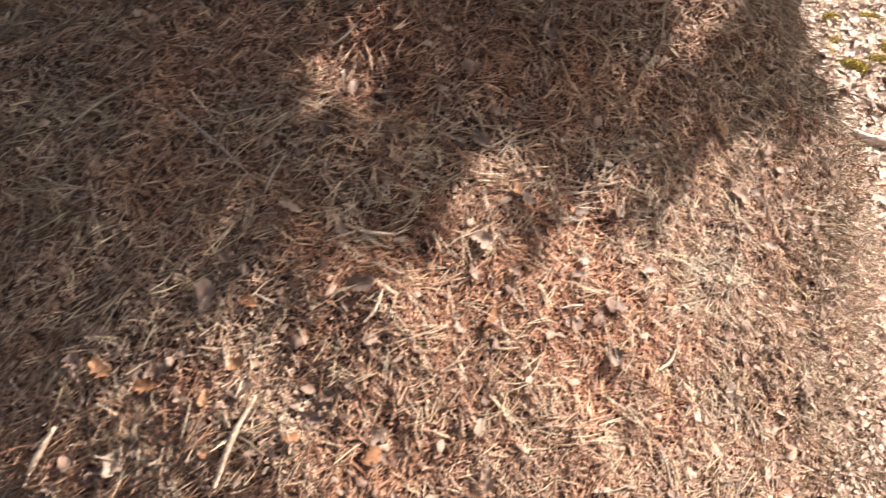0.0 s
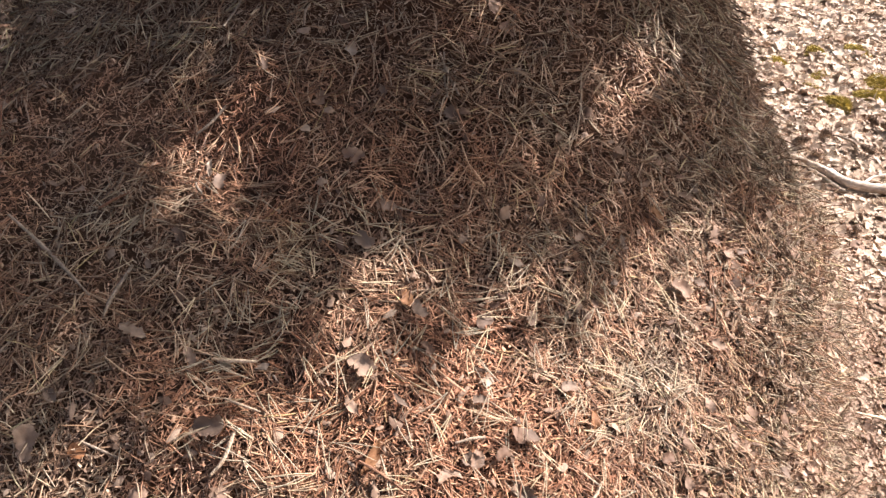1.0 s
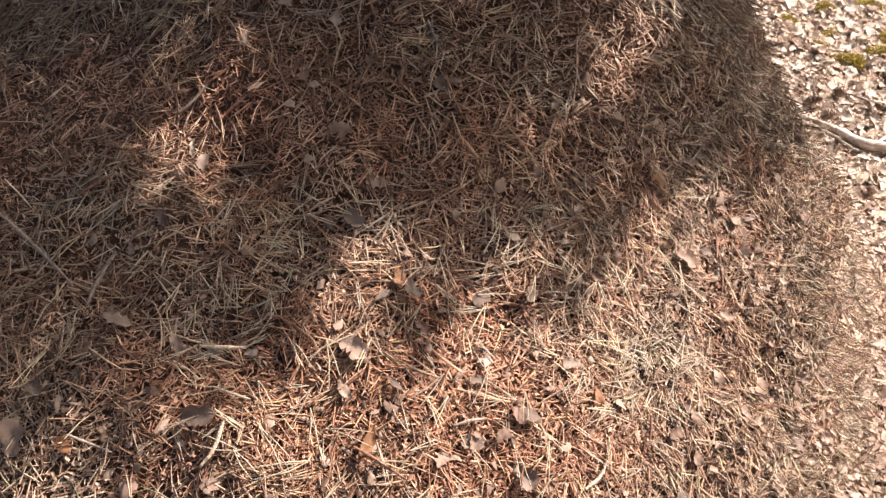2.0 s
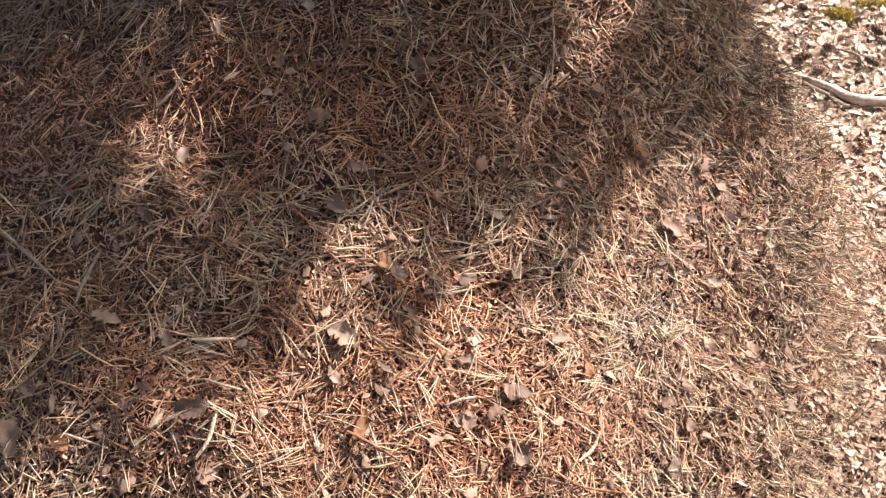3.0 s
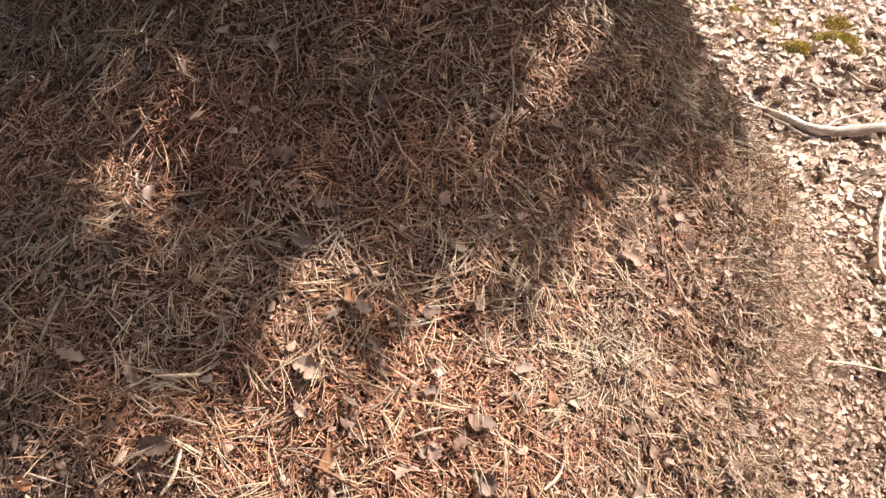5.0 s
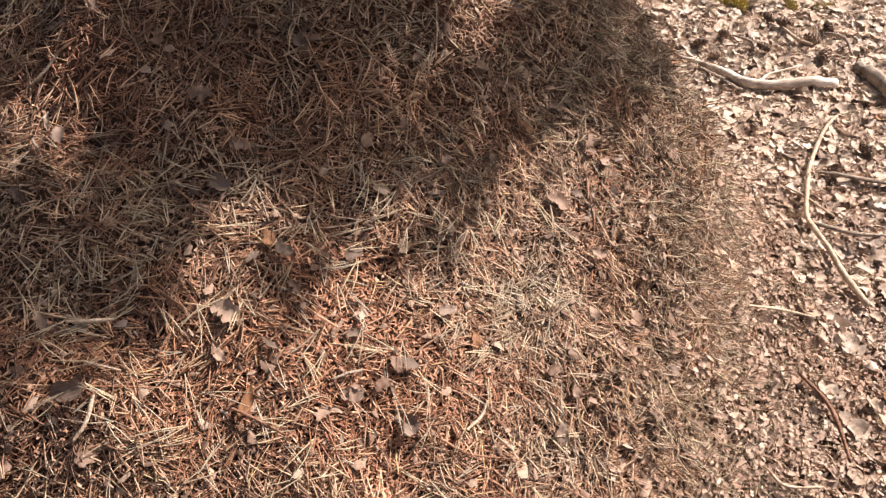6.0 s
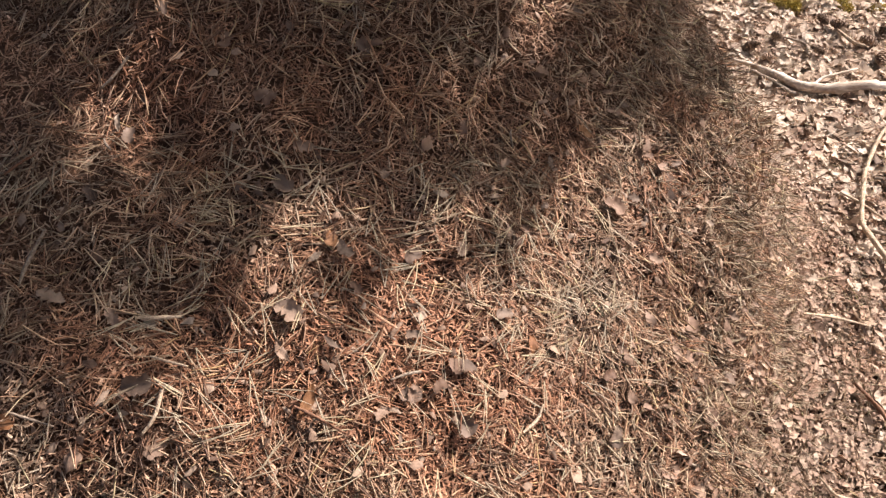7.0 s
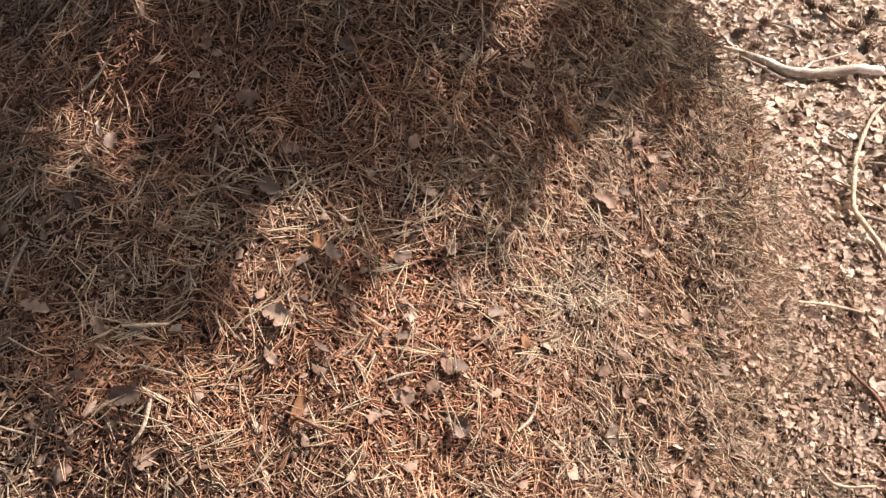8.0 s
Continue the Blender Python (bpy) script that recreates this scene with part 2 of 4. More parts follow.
def frames_on(x, y, angle, tilt_a, tilt_b):
    """Right, ahead and up for pieces that lie on the land, turned by angle and tilted a little."""
    n = normals(x, y)
    # on steep sides loose pieces catch on one another and lie flatter than the slope
    n = n + np.array([0.0, 0.0, 1.0]) * np.clip(2.6 * (0.92 - n[:, 2:3]), 0, 1.4)
    n /= np.linalg.norm(n, axis=1, keepdims=True)
    t1 = np.cross(np.tile([0.0, 1.0, 0.0], (len(x), 1)), n)
    t1 /= np.linalg.norm(t1, axis=1, keepdims=True)
    t2 = np.cross(n, t1)
    c, s = np.cos(angle)[:, None], np.sin(angle)[:, None]
    ahead = c * t1 + s * t2 + n * tilt_a[:, None]
    ahead /= np.linalg.norm(ahead, axis=1, keepdims=True)
    up = n + np.cross(n, ahead) * tilt_b[:, None]
    right = np.cross(ahead, up)
    right /= np.linalg.norm(right, axis=1, keepdims=True)
    return right, ahead, np.cross(right, ahead), n


def grid_mesh(name, xs, ys, zf, mat):
    gx, gy = np.meshgrid(xs, ys)
    v = np.stack([gx, gy, zf(gx, gy)], -1).reshape(-1, 3)
    i = np.arange(len(xs) * len(ys)).reshape(len(ys), len(xs))
    q = np.stack([i[:-1, :-1], i[:-1, 1:], i[1:, 1:], i[1:, :-1]], -1).reshape(-1, 4)
    return mesh_of(name, v, q, mat, True)


def smooth_line(points, steps=6):
    p = [Vector(a) for a in points]
    p = [2 * p[0] - p[1]] + p + [2 * p[-1] - p[-2]]
    out = []
    for i in range(1, len(p) - 2):
        for k in range(steps):
            t = k / steps
            a, b, c, d = p[i - 1], p[i], p[i + 1], p[i + 2]
            out.append(0.5 * (2 * b + (c - a) * t + (2 * a - 5 * b + 4 * c - d) * t * t + (3 * b - a - 3 * c + d) * t ** 3))
    return out + [p[-2]]


def tube(points, radii, sides=8, rough=0.12, seed=0, steps=6):
    """Corners and faces of an uneven round rod along a smooth line, closed at both ends."""
    r = np.random.default_rng(seed)
    line = smooth_line(points, steps)
    n = len(line)
    verts, quads = [], []
    side = Vector((0.13, 0.21, 0.97))
    for i, c in enumerate(line):
        d = (line[min(i + 1, n - 1)] - line[max(i - 1, 0)]).normalized()
        a = side.cross(d).normalized()
        b = d.cross(a)
        rad = np.interp(i / (n - 1) * (len(radii) - 1), range(len(radii)), radii) * (1 + rough * r.normal())
        for k in range(sides):
            w = 2 * math.pi * k / sides
            verts.append(c + (a * math.cos(w) + b * math.sin(w)) * rad * (1 + rough * 0.7 * r.normal()))
    for i in range(n - 1):
        for k in range(sides):
            k2 = (k + 1) % sides
            quads.append((i * sides + k, i * sides + k2, (i + 1) * sides + k2, (i + 1) * sides + k))
    for base in (0, (n - 1) * sides):
        for k in range(0, sides - 2, 2):
            quads.append((base, base + k + 1, base + k + 2, base + (k + 3) % sides))
    return np.array([tuple(v) for v in verts]), np.array(quads)


# ---- ground and mound ----
def spread(lo, hi, step, far):
    a = list(np.arange(lo, hi + step / 2, step))
    d = step
    up, down = [a[-1]], [a[0]]
    while up[-1] < far:
        d *= 1.35
        up.append(up[-1] + d)
        down.append(down[-1] - d)
    return np.array(down[:0:-1] + a + up[1:])


ground = new("ground", grid_mesh("ground", spread(-2.2, 3.4, 0.036, 400), spread(-1.4, 4.6, 0.036, 400), lambda x, y: lumps(x, y) - 0.004 - 0.10 * np.clip(rise(x, y) / 0.3, 0, 1), mat_ground))
tagged(ground, "brown forest soil under fallen leaves", "ground", kind="structure")

mound = new("ant_mound", grid_mesh("ant_mound", np.arange(-1.75, 1.6, 0.017), np.arange(-0.45, 3.35, 0.017), lambda x, y: height(x, y) - 0.03 * np.clip(1 - rise(x, y) / 0.05, 0, 1) - 0.002, mat_core))
tagged(mound, "tall ant mound thatched with dry pine needles", "ant mound")

# ---- needles on the mound ----
rng = np.random.default_rng(11)


def needle_shape(n, r):
    """Corners of n slightly bowed three-sided needles of length 1, and the faces of one."""
    along = np.array([-0.5, -0.05, 0.5])
    fat = np.array([0.75, 1.0, 0.30])
    bow, sag = r.normal(0, 0.036, n), r.normal(0, 0.020, n)
    out = np.zeros((n, 9, 3))
    for i in range(3):
        for k in range(3):
            a = 2 * math.pi * k / 3 + 0.5
            out[:, i * 3 + k, 0] = 0.5 * fat[i] * math.cos(a)
            out[:, i * 3 + k, 1] = along[i]
            out[:, i * 3 + k, 2] = 0.5 * fat[i] * math.sin(a)
    faces = np.array([(i * 3 + k, i * 3 + (k + 1) % 3, i * 3 + 3 + (k + 1) % 3, i * 3 + 3 + k) for i in range(2) for k in range(3)])
    return out, faces, bow, sag


def lay_needles(x, y, angle, length, width, lift, lean, r):
    shape, faces, bow, sag = needle_shape(len(x), r)
    right, ahead, up, n = frames_on(x, y, angle, lean, r.normal(0, 0.2, len(x)))
    # the lower end rests in the slope, the rest stands clear of it
    sunk = np.abs((ahead * normals(x, y)).sum(1)) * length
    place = np.stack([x, y, height(x, y)], -1) + n * (lift + sunk * 0.36)[:, None]
    size = np.stack([width, length, width], -1)
    v, q = strewn(shape, faces, place, right, ahead, up, size)
    v = v.reshape(len(x), 9, 3)
    v[:, 3:6] += (right * (bow * length)[:, None] + up * (sag * length)[:, None])[:, None, :]
    return v.reshape(-1, 3), q


def pairs(x, y, angle, r, lift=0.007, lean=0.08, long=0.043):
    """Two needles from one sheath at each place: a narrow V."""
    n = len(x)
    up_there = crest(x, y)
    # on the steep flank they stick in the slope at all angles, held by their neighbours
    tangle = np.clip(7.0 * (x - 0.50 - 0.22 * (y - 0.9)), 0, 1) + 0.5 * np.clip(4.0 * (-0.15 - x), 0, 1)
    length = np.clip(r.normal(long, 0.011, n) * (0.84 - 0.02 * up_there), 0.012, 0.066)
    gape = np.abs(r.normal(0, 0.12, n))
    lifts, leans = 0.0025 + lift * (0.52 + 0.98 * up_there) * r.random(n) ** 1.6, r.normal(0, 1, n) * (lean + 0.55 * tangle)
    xs, ys, an, ln, lf, le = [], [], [], [], [], []
    for s in (1, -1):
        a = angle + s * gape
        k = length * (1 + 0.04 * r.normal(0, 1, n))
        xs.append(x + np.cos(a) * k * 0.5)
        ys.append(y + np.sin(a) * k * 0.5)
        an.append(a), ln.append(k), lf.append(lifts), le.append(leans + r.normal(0, 0.03, n))
    cat = np.concatenate
    x2, y2 = cat(xs), cat(ys)
    return lay_needles(x2, y2, cat(an), cat(ln), np.clip(r.normal(0.00172, 0.00034, 2 * n), 0.0009, 0.0026), cat(lf), cat(le), r)


def scatter(n, x0, x1, y0, y1, keep, r):
    x, y = r.uniform(x0, x1, n), r.uniform(y0, y1, n)
    m = keep(x, y, r)
    return x[m], y[m]


def steep_keep(x, y, r):
    n = normals(x, y, 0.03)
    return (rise(x, y) > 0.012) & (r.random(len(x)) < 0.38 / np.maximum(n[:, 2], 0.38) * np.clip(rise(x, y) / np.where(x > 0.5, 0.10 + 0.9 * np.clip(x - 0.5, 0, 0.4), 0.10), 0.16, 1))


def patchy(x, y):
    """Where the thatch is thick (1) and where it is worn down to chaff (0)."""
    return np.clip(0.5 + 100.0 * lumps(x * 0.5 + 3.1, y * 0.5 - 1.7), 0, 1)


def crest(x, y):
    """1 up on the crown of the mound, where long needles lie loose; 0 low down, where all is broken small and trodden flat."""
    return np.clip((y - 0.75 - 0.42 * x) / 0.3, 0, 1)


sets = []
# loose needles over the side that is seen, then bunches that fell together, then the far side
x, y = scatter(71000, -0.95, 1.2, 0.36, 1.85, steep_keep, rng)
m = rng.random(len(x)) < (0.42 + 0.58 * patchy(x, y)) * np.clip(1.0 - 1.4 * (y - 1.15), 0.45, 1) * (1.0 - 0.34 * crest(x, y)) * (1.0 - 0.15 * np.clip(5.0 * (x - 0.55), 0, 1)) * (1.0 - 0.30 * np.clip(2.5 * (0.05 - x), 0, 1))
sets.append(pairs(x[m], y[m], rng.uniform(0, 2 * math.pi, m.sum()), rng))
cx, cy = scatter(4200, -0.95, 1.2, 0.36, 1.85, steep_keep, rng)
m = rng.random(len(cx)) < (0.40 + 0.60 * patchy(cx, cy)) * (1.0 - 0.30 * crest(cx, cy)) * (1.0 - 0.30 * np.clip(2.5 * (0.05 - cx), 0, 1))
cx, cy = cx[m], cy[m]
k = rng.integers(4, 12, len(cx))
base = np.repeat(rng.uniform(0, 2 * math.pi, len(cx)), k)
bx = np.repeat(cx, k) + rng.normal(0, 0.018, k.sum())
by = np.repeat(cy, k) + rng.normal(0, 0.018, k.sum())
sets.append(pairs(bx, by, base + rng.normal(0, 0.35, k.sum()), rng, 0.009, 0.10, 0.046))
x, y = scatter(14000, -1.7, 1.5, -0.4, 3.3, steep_keep, rng)
m = ~((x > -0.95) & (x < 1.2) & (y > 0.36) & (y < 1.85))
sets.append(pairs(x[m], y[m], rng.uniform(0, 2 * math.pi, m.sum()), rng))
x, y = scatter(15000, 0.35, 1.25, 0.36, 1.75, lambda x, y, r: (rise(x, y) > 0.03) & (r.random(len(x)) < 1.0 - crest(x, y)) & (r.random(len(x)) < np.clip(2.2 * (x - 0.3), 0, 1) * np.clip(1.5 * patchy(x * 1.7, y * 1.7) - 0.1, 0.12, 1)), rng)
old = pairs(x, y, rng.uniform(0, 2 * math.pi, len(x)), rng, 0.007, 0.13, 0.040)
# a sprinkling among the fallen leaves at the foot
x, y = scatter(9000, 0.6, 2.3, 0.3, 3.4, lambda x, y, r: (rise(x, y) < 0.10) & (r.random(len(x)) < np.clip(1.35 - 1.1 * (x - 0.8), 0.10, 1)), rng)
sets.append(pairs(x, y, rng.uniform(0, 2 * math.pi, len(x)), rng, 0.022))


def joined(sets):
    vs, qs, at = [], [], 0
    for v, q in sets:
        vs.append(v), qs.append(q + at)
        at += len(v)
    return np.concatenate(vs), np.concatenate(qs)


thatch = part("needle_thatch", mesh_of("needle_thatch", *joined(sets), mat_needle), mound, "straw-coloured and grey dry pine needles")
tagged(thatch, kind="stuff")
old_layer = part("weathered_needles", mesh_of("weathered_needles", *old, mat_old), mound, "old grey-brown weathered pine needles")
tagged(old_layer, kind="stuff")

# chaff: broken needle bits and bud scales between the needles
x, y = scatter(620000, -0.95, 1.25, 0.36, 1.85, steep_keep, rng)
m = rng.random(len(x)) < (1.0 - 0.22 * crest(x, y)) * (1.0 - 0.75 * np.clip(6.0 * (x - 0.55 - 0.2 * (y - 0.9)), 0, 1))
x, y = x[m], y[m]
n = len(x)
flat = np.array([(-0.32, -0.5, 0.0), (0.38, -0.40, 0.1), (0.16, 0.5, 0.0), (-0.5, 0.22, 0.12)])
right, ahead, up, nn = frames_on(x, y, rng.uniform(0, 2 * math.pi, n), rng.normal(0, 1, n) * (0.35 + 0.5 * np.clip(6.0 * (x - 0.55), 0, 1)), rng.normal(0, 0.5, n))
place = np.stack([x, y, height(x, y)], -1) + nn * ((0.007 - 0.003 * crest(x, y)) * rng.random(n))[:, None]
w = np.where(rng.random(n) < 0.82, rng.uniform(0.0009, 0.0020, n), rng.uniform(0.0021, 0.0038, n))
w = w * (1.22 - 0.22 * crest(x, y))
chaff = part("chaff", mesh_of("chaff", *strewn(flat, np.array([(0, 1, 2, 3)]), place, right, ahead, up, np.stack([w, np.where(w < 0.00257, rng.uniform(0.005, 0.020, n), w * rng.uniform(1.2, 2.6, n)), w], -1)), mat_debris), mound, "red-brown broken needles and bud scales")
tagged(chaff, kind="stuff")

x, y = scatter(90000, 0.6, 2.4, 0.3, 3.6, lambda x, y, r: (rise(x, y) < 0.2) & (r.random(len(x)) < np.clip(1.7 - 0.6 * x, 0.2, 1)), rng)
n = len(x)
right, ahead, up, nn = frames_on(x, y, rng.uniform(0, 2 * math.pi, n), rng.normal(0, 0.35, n), rng.normal(0, 0.5, n))
place = np.stack([x, y, height(x, y)], -1) + nn * (0.020 * rng.random(n))[:, None]
w = rng.uniform(0.002, 0.009, n)
crumbs = new("leaf_crumbs", mesh_of("leaf_crumbs", *strewn(flat, np.array([(0, 1, 2, 3)]), place, right, ahead, up, np.stack([w, w * rng.uniform(1, 2.2, n), w], -1)), mat_scrap))
tagged(crumbs, "crumbled brown leaf bits on the forest floor", "leaf litter", kind="stuff")

# thin flakes of bark and leaf crumbs
x, y = scatter(11000, -0.95, 1.25, 0.36, 1.85, steep_keep, rng)
m = rng.random(len(x)) < 1.0 - 0.75 * crest(x, y)
x, y = x[m], y[m]
n = len(x)
right, ahead, up, nn = frames_on(x, y, rng.uniform(0, 2 * math.pi, n), rng.normal(0, 0.18, n), rng.normal(0, 0.3, n))
place = np.stack([x, y, height(x, y)], -1) + nn * (0.003 + 0.008 * rng.random(n))[:, None]
crumb = np.array([(-0.5, -0.35, 0), (-0.05, -0.5, 0.05), (0.5, -0.2, 0.0), (0.0, 0.0, 0.1), (0.42, 0.36, -0.04), (0.02, 0.5, 0.02), (-0.46, 0.3, 0.03)])
cq = np.array([(3, 0, 1, 2), (3, 2, 4, 5), (3, 5, 6, 0)])
cr = np.repeat(crumb[None], n, 0) * (1 + rng.normal(0, 0.30, (n, 7, 3)))
s = np.clip(rng.lognormal(math.log(0.010), 0.4, n), 0.005, 0.019)
flakes = part("bark_crumb_layer", mesh_of("bark_crumb_layer", *strewn(cr, cq, place, right, ahead, up, np.stack([s * rng.uniform(0.25, 0.75, n), s, s * 2.0], -1)), mat_flake), mound, "brown bark flakes and leaf crumbs")
tagged(flakes, kind="stuff")


# ---- leaves ----
def leaf_shape(kind, r, stations=9, columns=3):
    """A dry leaf of length 1 along y: outline by kind, folded along its midrib, curled and crinkled."""
    t = np.linspace(0, 1, stations)
    if kind == "oval":
        w = 0.33 * np.sin(math.pi * t ** 0.85) ** 0.75
    elif kind == "lobed":
        w = 0.30 * np.sin(math.pi * t ** 1.1) ** 0.6 * (1 + 0.42 * np.cos(t * math.pi * 7.0))
    elif kind == "narrow":
        w = 0.17 * np.sin(math.pi * t) ** 0.8
    else:
        w = 0.34 * np.sin(math.pi * np.clip(t * 0.8 + 0.16, 0, 1)) ** 0.5
    fold, curl, twist = r.uniform(0.03, 0.45), r.normal(0, 0.45), r.normal(0, 0.30)
    roll_up = r.uniform(0.0, 0.7)
    ph = r.uniform(0, 6.28, 6)
    across = np.linspace(-1, 1, columns)
    v = np.zeros((stations, columns, 3))
    for j, side in enumerate(across):
        ragged = 1 + r.normal(0, 0.24 if kind == "torn" else 0.10, stations) * abs(side)
        ww = np.maximum(w * ragged, 0.012) * side
        v[:, j, 0] = ww * (1 - 0.22 * roll_up * side ** 2) + 0.04 * np.sin(t * 5 + ph[0])
        v[:, j, 1] = t - 0.5 + 0.03 * r.normal(0, 1, stations) * abs(side)
        wrinkle = 0.030 * np.sin(9 * t + 4 * side + ph[1]) + 0.020 * np.sin(17 * t - 7 * side + ph[2])
        v[:, j, 2] = np.abs(ww) * fold + roll_up * 1.3 * ww ** 2 + curl * (t - 0.5) ** 2 + ww * twist * (t - 0.5) * 2 + wrinkle + r.normal(0, 0.012, stations)
    v[..., 2] -= v[..., 2].mean()
    i = np.arange(stations - 1)
    q = np.concatenate([np.stack([i * columns + j, i * columns + j + 1, (i + 1) * columns + j + 1, (i + 1) * columns + j], -1) for j in range(columns - 1)])
    return v.reshape(-1, 3), q


KINDS = ("oval", "lobed", "torn", "torn", "narrow", "torn", "lobed", "torn")
shapes = [leaf_shape(KINDS[i % 8], rng, 5) for i in range(32)]
leaf_faces = shapes[0][1]
bank = np.stack([s[0] for s in shapes])
whole = [leaf_shape(("oval", "lobed", "oval", "torn")[i % 4], rng, 8, 5) for i in range(24)]
whole_bank, whole_faces = np.stack([s[0] for s in whole]), whole[0][1]


def litter(n, x0, x1, y0, y1, keep, size, lift, r, forms=bank, faces=leaf_faces, tilt=0.16):
    x, y = scatter(n, x0, x1, y0, y1, keep, r)
    n = len(x)
    right, ahead, up, nn = frames_on(x, y, r.uniform(0, 2 * math.pi, n), r.normal(0, tilt, n), r.normal(0, tilt * 1.25, n))
    place = np.stack([x, y, height(x, y)], -1) + nn * (0.002 + lift * r.random(n))[:, None]
    s = np.clip(r.lognormal(math.log(size), 0.33, n), size * 0.4, size * 2.2)
    return strewn(forms[r.integers(0, len(forms), n)], faces, place, right, ahead, up, s)


low = lambda x, y, r: (rise(x, y) < 0.05) & (x > 0.3) & (r.random(len(x)) < np.clip(1.0 - 8.0 * rise(x, y) + 0.6 * (y - 1.9), 0.35, 1))
foot = lambda x, y, r: (rise(x, y) < 0.55) & (x > 0.5) & (r.random(len(x)) < np.clip(1.0 - rise(x, y) / 0.5, 0.05, 1))
around = lambda x, y, r: (rise(x, y) < 0.05) & ~((x > 0.7) & (x < 2.6) & (y > 0.2) & (y < 4.1)) & (r.random(len(x)) < np.exp(-(((x - 0.6) / 3.6) ** 2 + ((y - 1.6) / 3.8) ** 2) ** 2))
# the litter thins out towards the rim of its drift
rim = lambda x, y: np.clip((2.7 - x) / 0.45, 0, 1) * np.clip((4.2 - y) / 0.6, 0, 1) * np.clip((y - 0.2) / 0.3, 0, 1)
beyond = lambda x, y, r: low(x, y, r) & (r.random(len(x)) < rim(x, y) * np.clip(2.6 * (x - 0.95 + 0.25 * (y - 1.2)), 0.0, 1))
nearer = lambda x, y, r: low(x, y, r) & (r.random(len(x)) > np.clip(2.6 * (x - 1.0 + 0.25 * (y - 1.2)), 0.0, 0.9))
scraps = new("leaf_scraps", mesh_of("leaf_scraps", *joined([
    litter(24000, 0.5, 1.6, 0.3, 2.6, foot, 0.0155, 0.012, rng, tilt=0.30),
    litter(34000, 0.7, 2.7, 0.2, 4.2, nearer, 0.0200, 0.012, rng),
]), mat_scrap))
tagged(scraps, "red-brown broken leaf scraps at the mound's foot", "leaf litter", kind="stuff")
leaf_litter = new("leaf_litter", mesh_of("leaf_litter", *joined([
    litter(20000, 1.1, 2.7, 0.2, 4.2, lambda x, y, r: beyond(x - 0.22, y, r), 0.0215, 0.012, rng),
    litter(22000, 0.9, 2.7, 0.2, 4.2, beyond, 0.036, 0.019, rng, whole_bank, whole_faces),
    litter(12000, -5.5, 6.5, -4.5, 8.0, around, 0.050, 0.02, rng),
]), mat_litter))
tagged(leaf_litter, "deep carpet of dry brown fallen leaves", "leaf litter", kind="stuff")


# ---- single leaves on the mound and on the ground ----
leaf_meshes = {}
for kind, mat in (("grey", mat_leaf_grey), ("brown", mat_leaf), ("rust", mat_leaf_rust), ("pale", mat_leaf_pale)):
    for form in ("oval", "lobed", "torn", "narrow"):
        r = np.random.default_rng(sum(map(ord, kind + form)))
        leaf_meshes[kind, form] = [mesh_of("leaf", *leaf_shape(form, r, 11, 5), mat, True) for _ in range(4)]
LEAF_LABELS = {
    "grey": "grey weathered dry leaf lying on pine needles", "brown": "brown curled dry leaf lying on pine needles",
    "rust": "rust-orange dry leaf lying on pine needles", "pale": "bleached pale dry leaf lying on litter",
}


def dry_leaf(x, y, size, kind, form, turn, lift, group, tilt=0.15, label=None):
    one = np.array([x]), np.array([y])
    right, ahead, up, n = frames_on(*one, np.array([turn]), rng.normal(0, tilt, 1), rng.normal(0, tilt, 1))
    m = Matrix.Identity(4)
    for i in range(3):
        m[i][0], m[i][1], m[i][2] = right[0][i] * size, ahead[0][i] * size, up[0][i] * size
        m[i][3] = (x, y, float(height(*one)[0]))[i] + n[0][i] * lift
    ob = new("dry_leaf", leaf_meshes[kind, form][int(rng.integers(0, 4))])
    ob.matrix_world = m
    return tagged(ob, label or LEAF_LABELS[kind], "leaf", group)


# place, length, kind, outline
MOUND_LEAVES = """
-0.313 0.729 .040 grey torn/-0.109 0.733 .036 grey torn/-0.215 0.832 .036 grey lobed/0.046 0.952 .030 grey torn/0.037 1.037 .021 brown torn
-0.141 1.020 .025 grey torn/-0.155 1.046 .026 pale narrow/0.081 0.866 .022 pale narrow/0.117 0.879 .024 grey torn/0.198 0.884 .025 grey torn
0.273 1.030 .020 brown torn/0.484 1.004 .034 brown torn/0.604 1.102 .032 grey narrow/0.572 1.080 .022 brown oval/0.636 1.020 .013 pale torn
0.098 0.780 .026 grey narrow/0.067 0.727 .044 rust narrow/0.052 0.808 .034 brown torn/0.044 0.770 .032 brown narrow/0.185 0.742 .026 grey torn
0.251 0.775 .030 grey oval/0.219 0.751 .020 brown torn/0.246 0.725 .030 grey torn/0.339 0.815 .034 rust narrow/0.306 0.839 .024 grey torn
0.129 0.839 .020 brown torn/0.260 0.901 .020 brown torn/0.023 1.163 .022 pale torn/0.554 1.109 .022 brown torn/0.699 1.130 .026 brown oval
0.540 0.958 .021 brown torn/-0.295 0.772 .023 grey oval/0.448 0.750 .029 grey torn/0.239 0.772 .024 brown oval/0.189 0.743 .022 brown torn
0.667 0.931 .018 grey torn/0.646 0.861 .030 grey lobed/0.475 0.792 .021 brown oval/0.446 0.808 .020 brown torn/0.052 0.607 .022 pale torn
-0.085 0.571 .027 rust torn/-0.481 0.674 .040 brown lobed/-0.444 0.663 .036 rust lobed/-0.187 0.578 .021 rust torn/0.066 0.564 .032 brown torn
0.027 1.043 .020 brown torn/-0.018 1.109 .022 brown torn/0.327 1.000 .017 brown torn/-0.379 0.642 .034 rust lobed/-0.414 0.569 .036 pale torn
"""
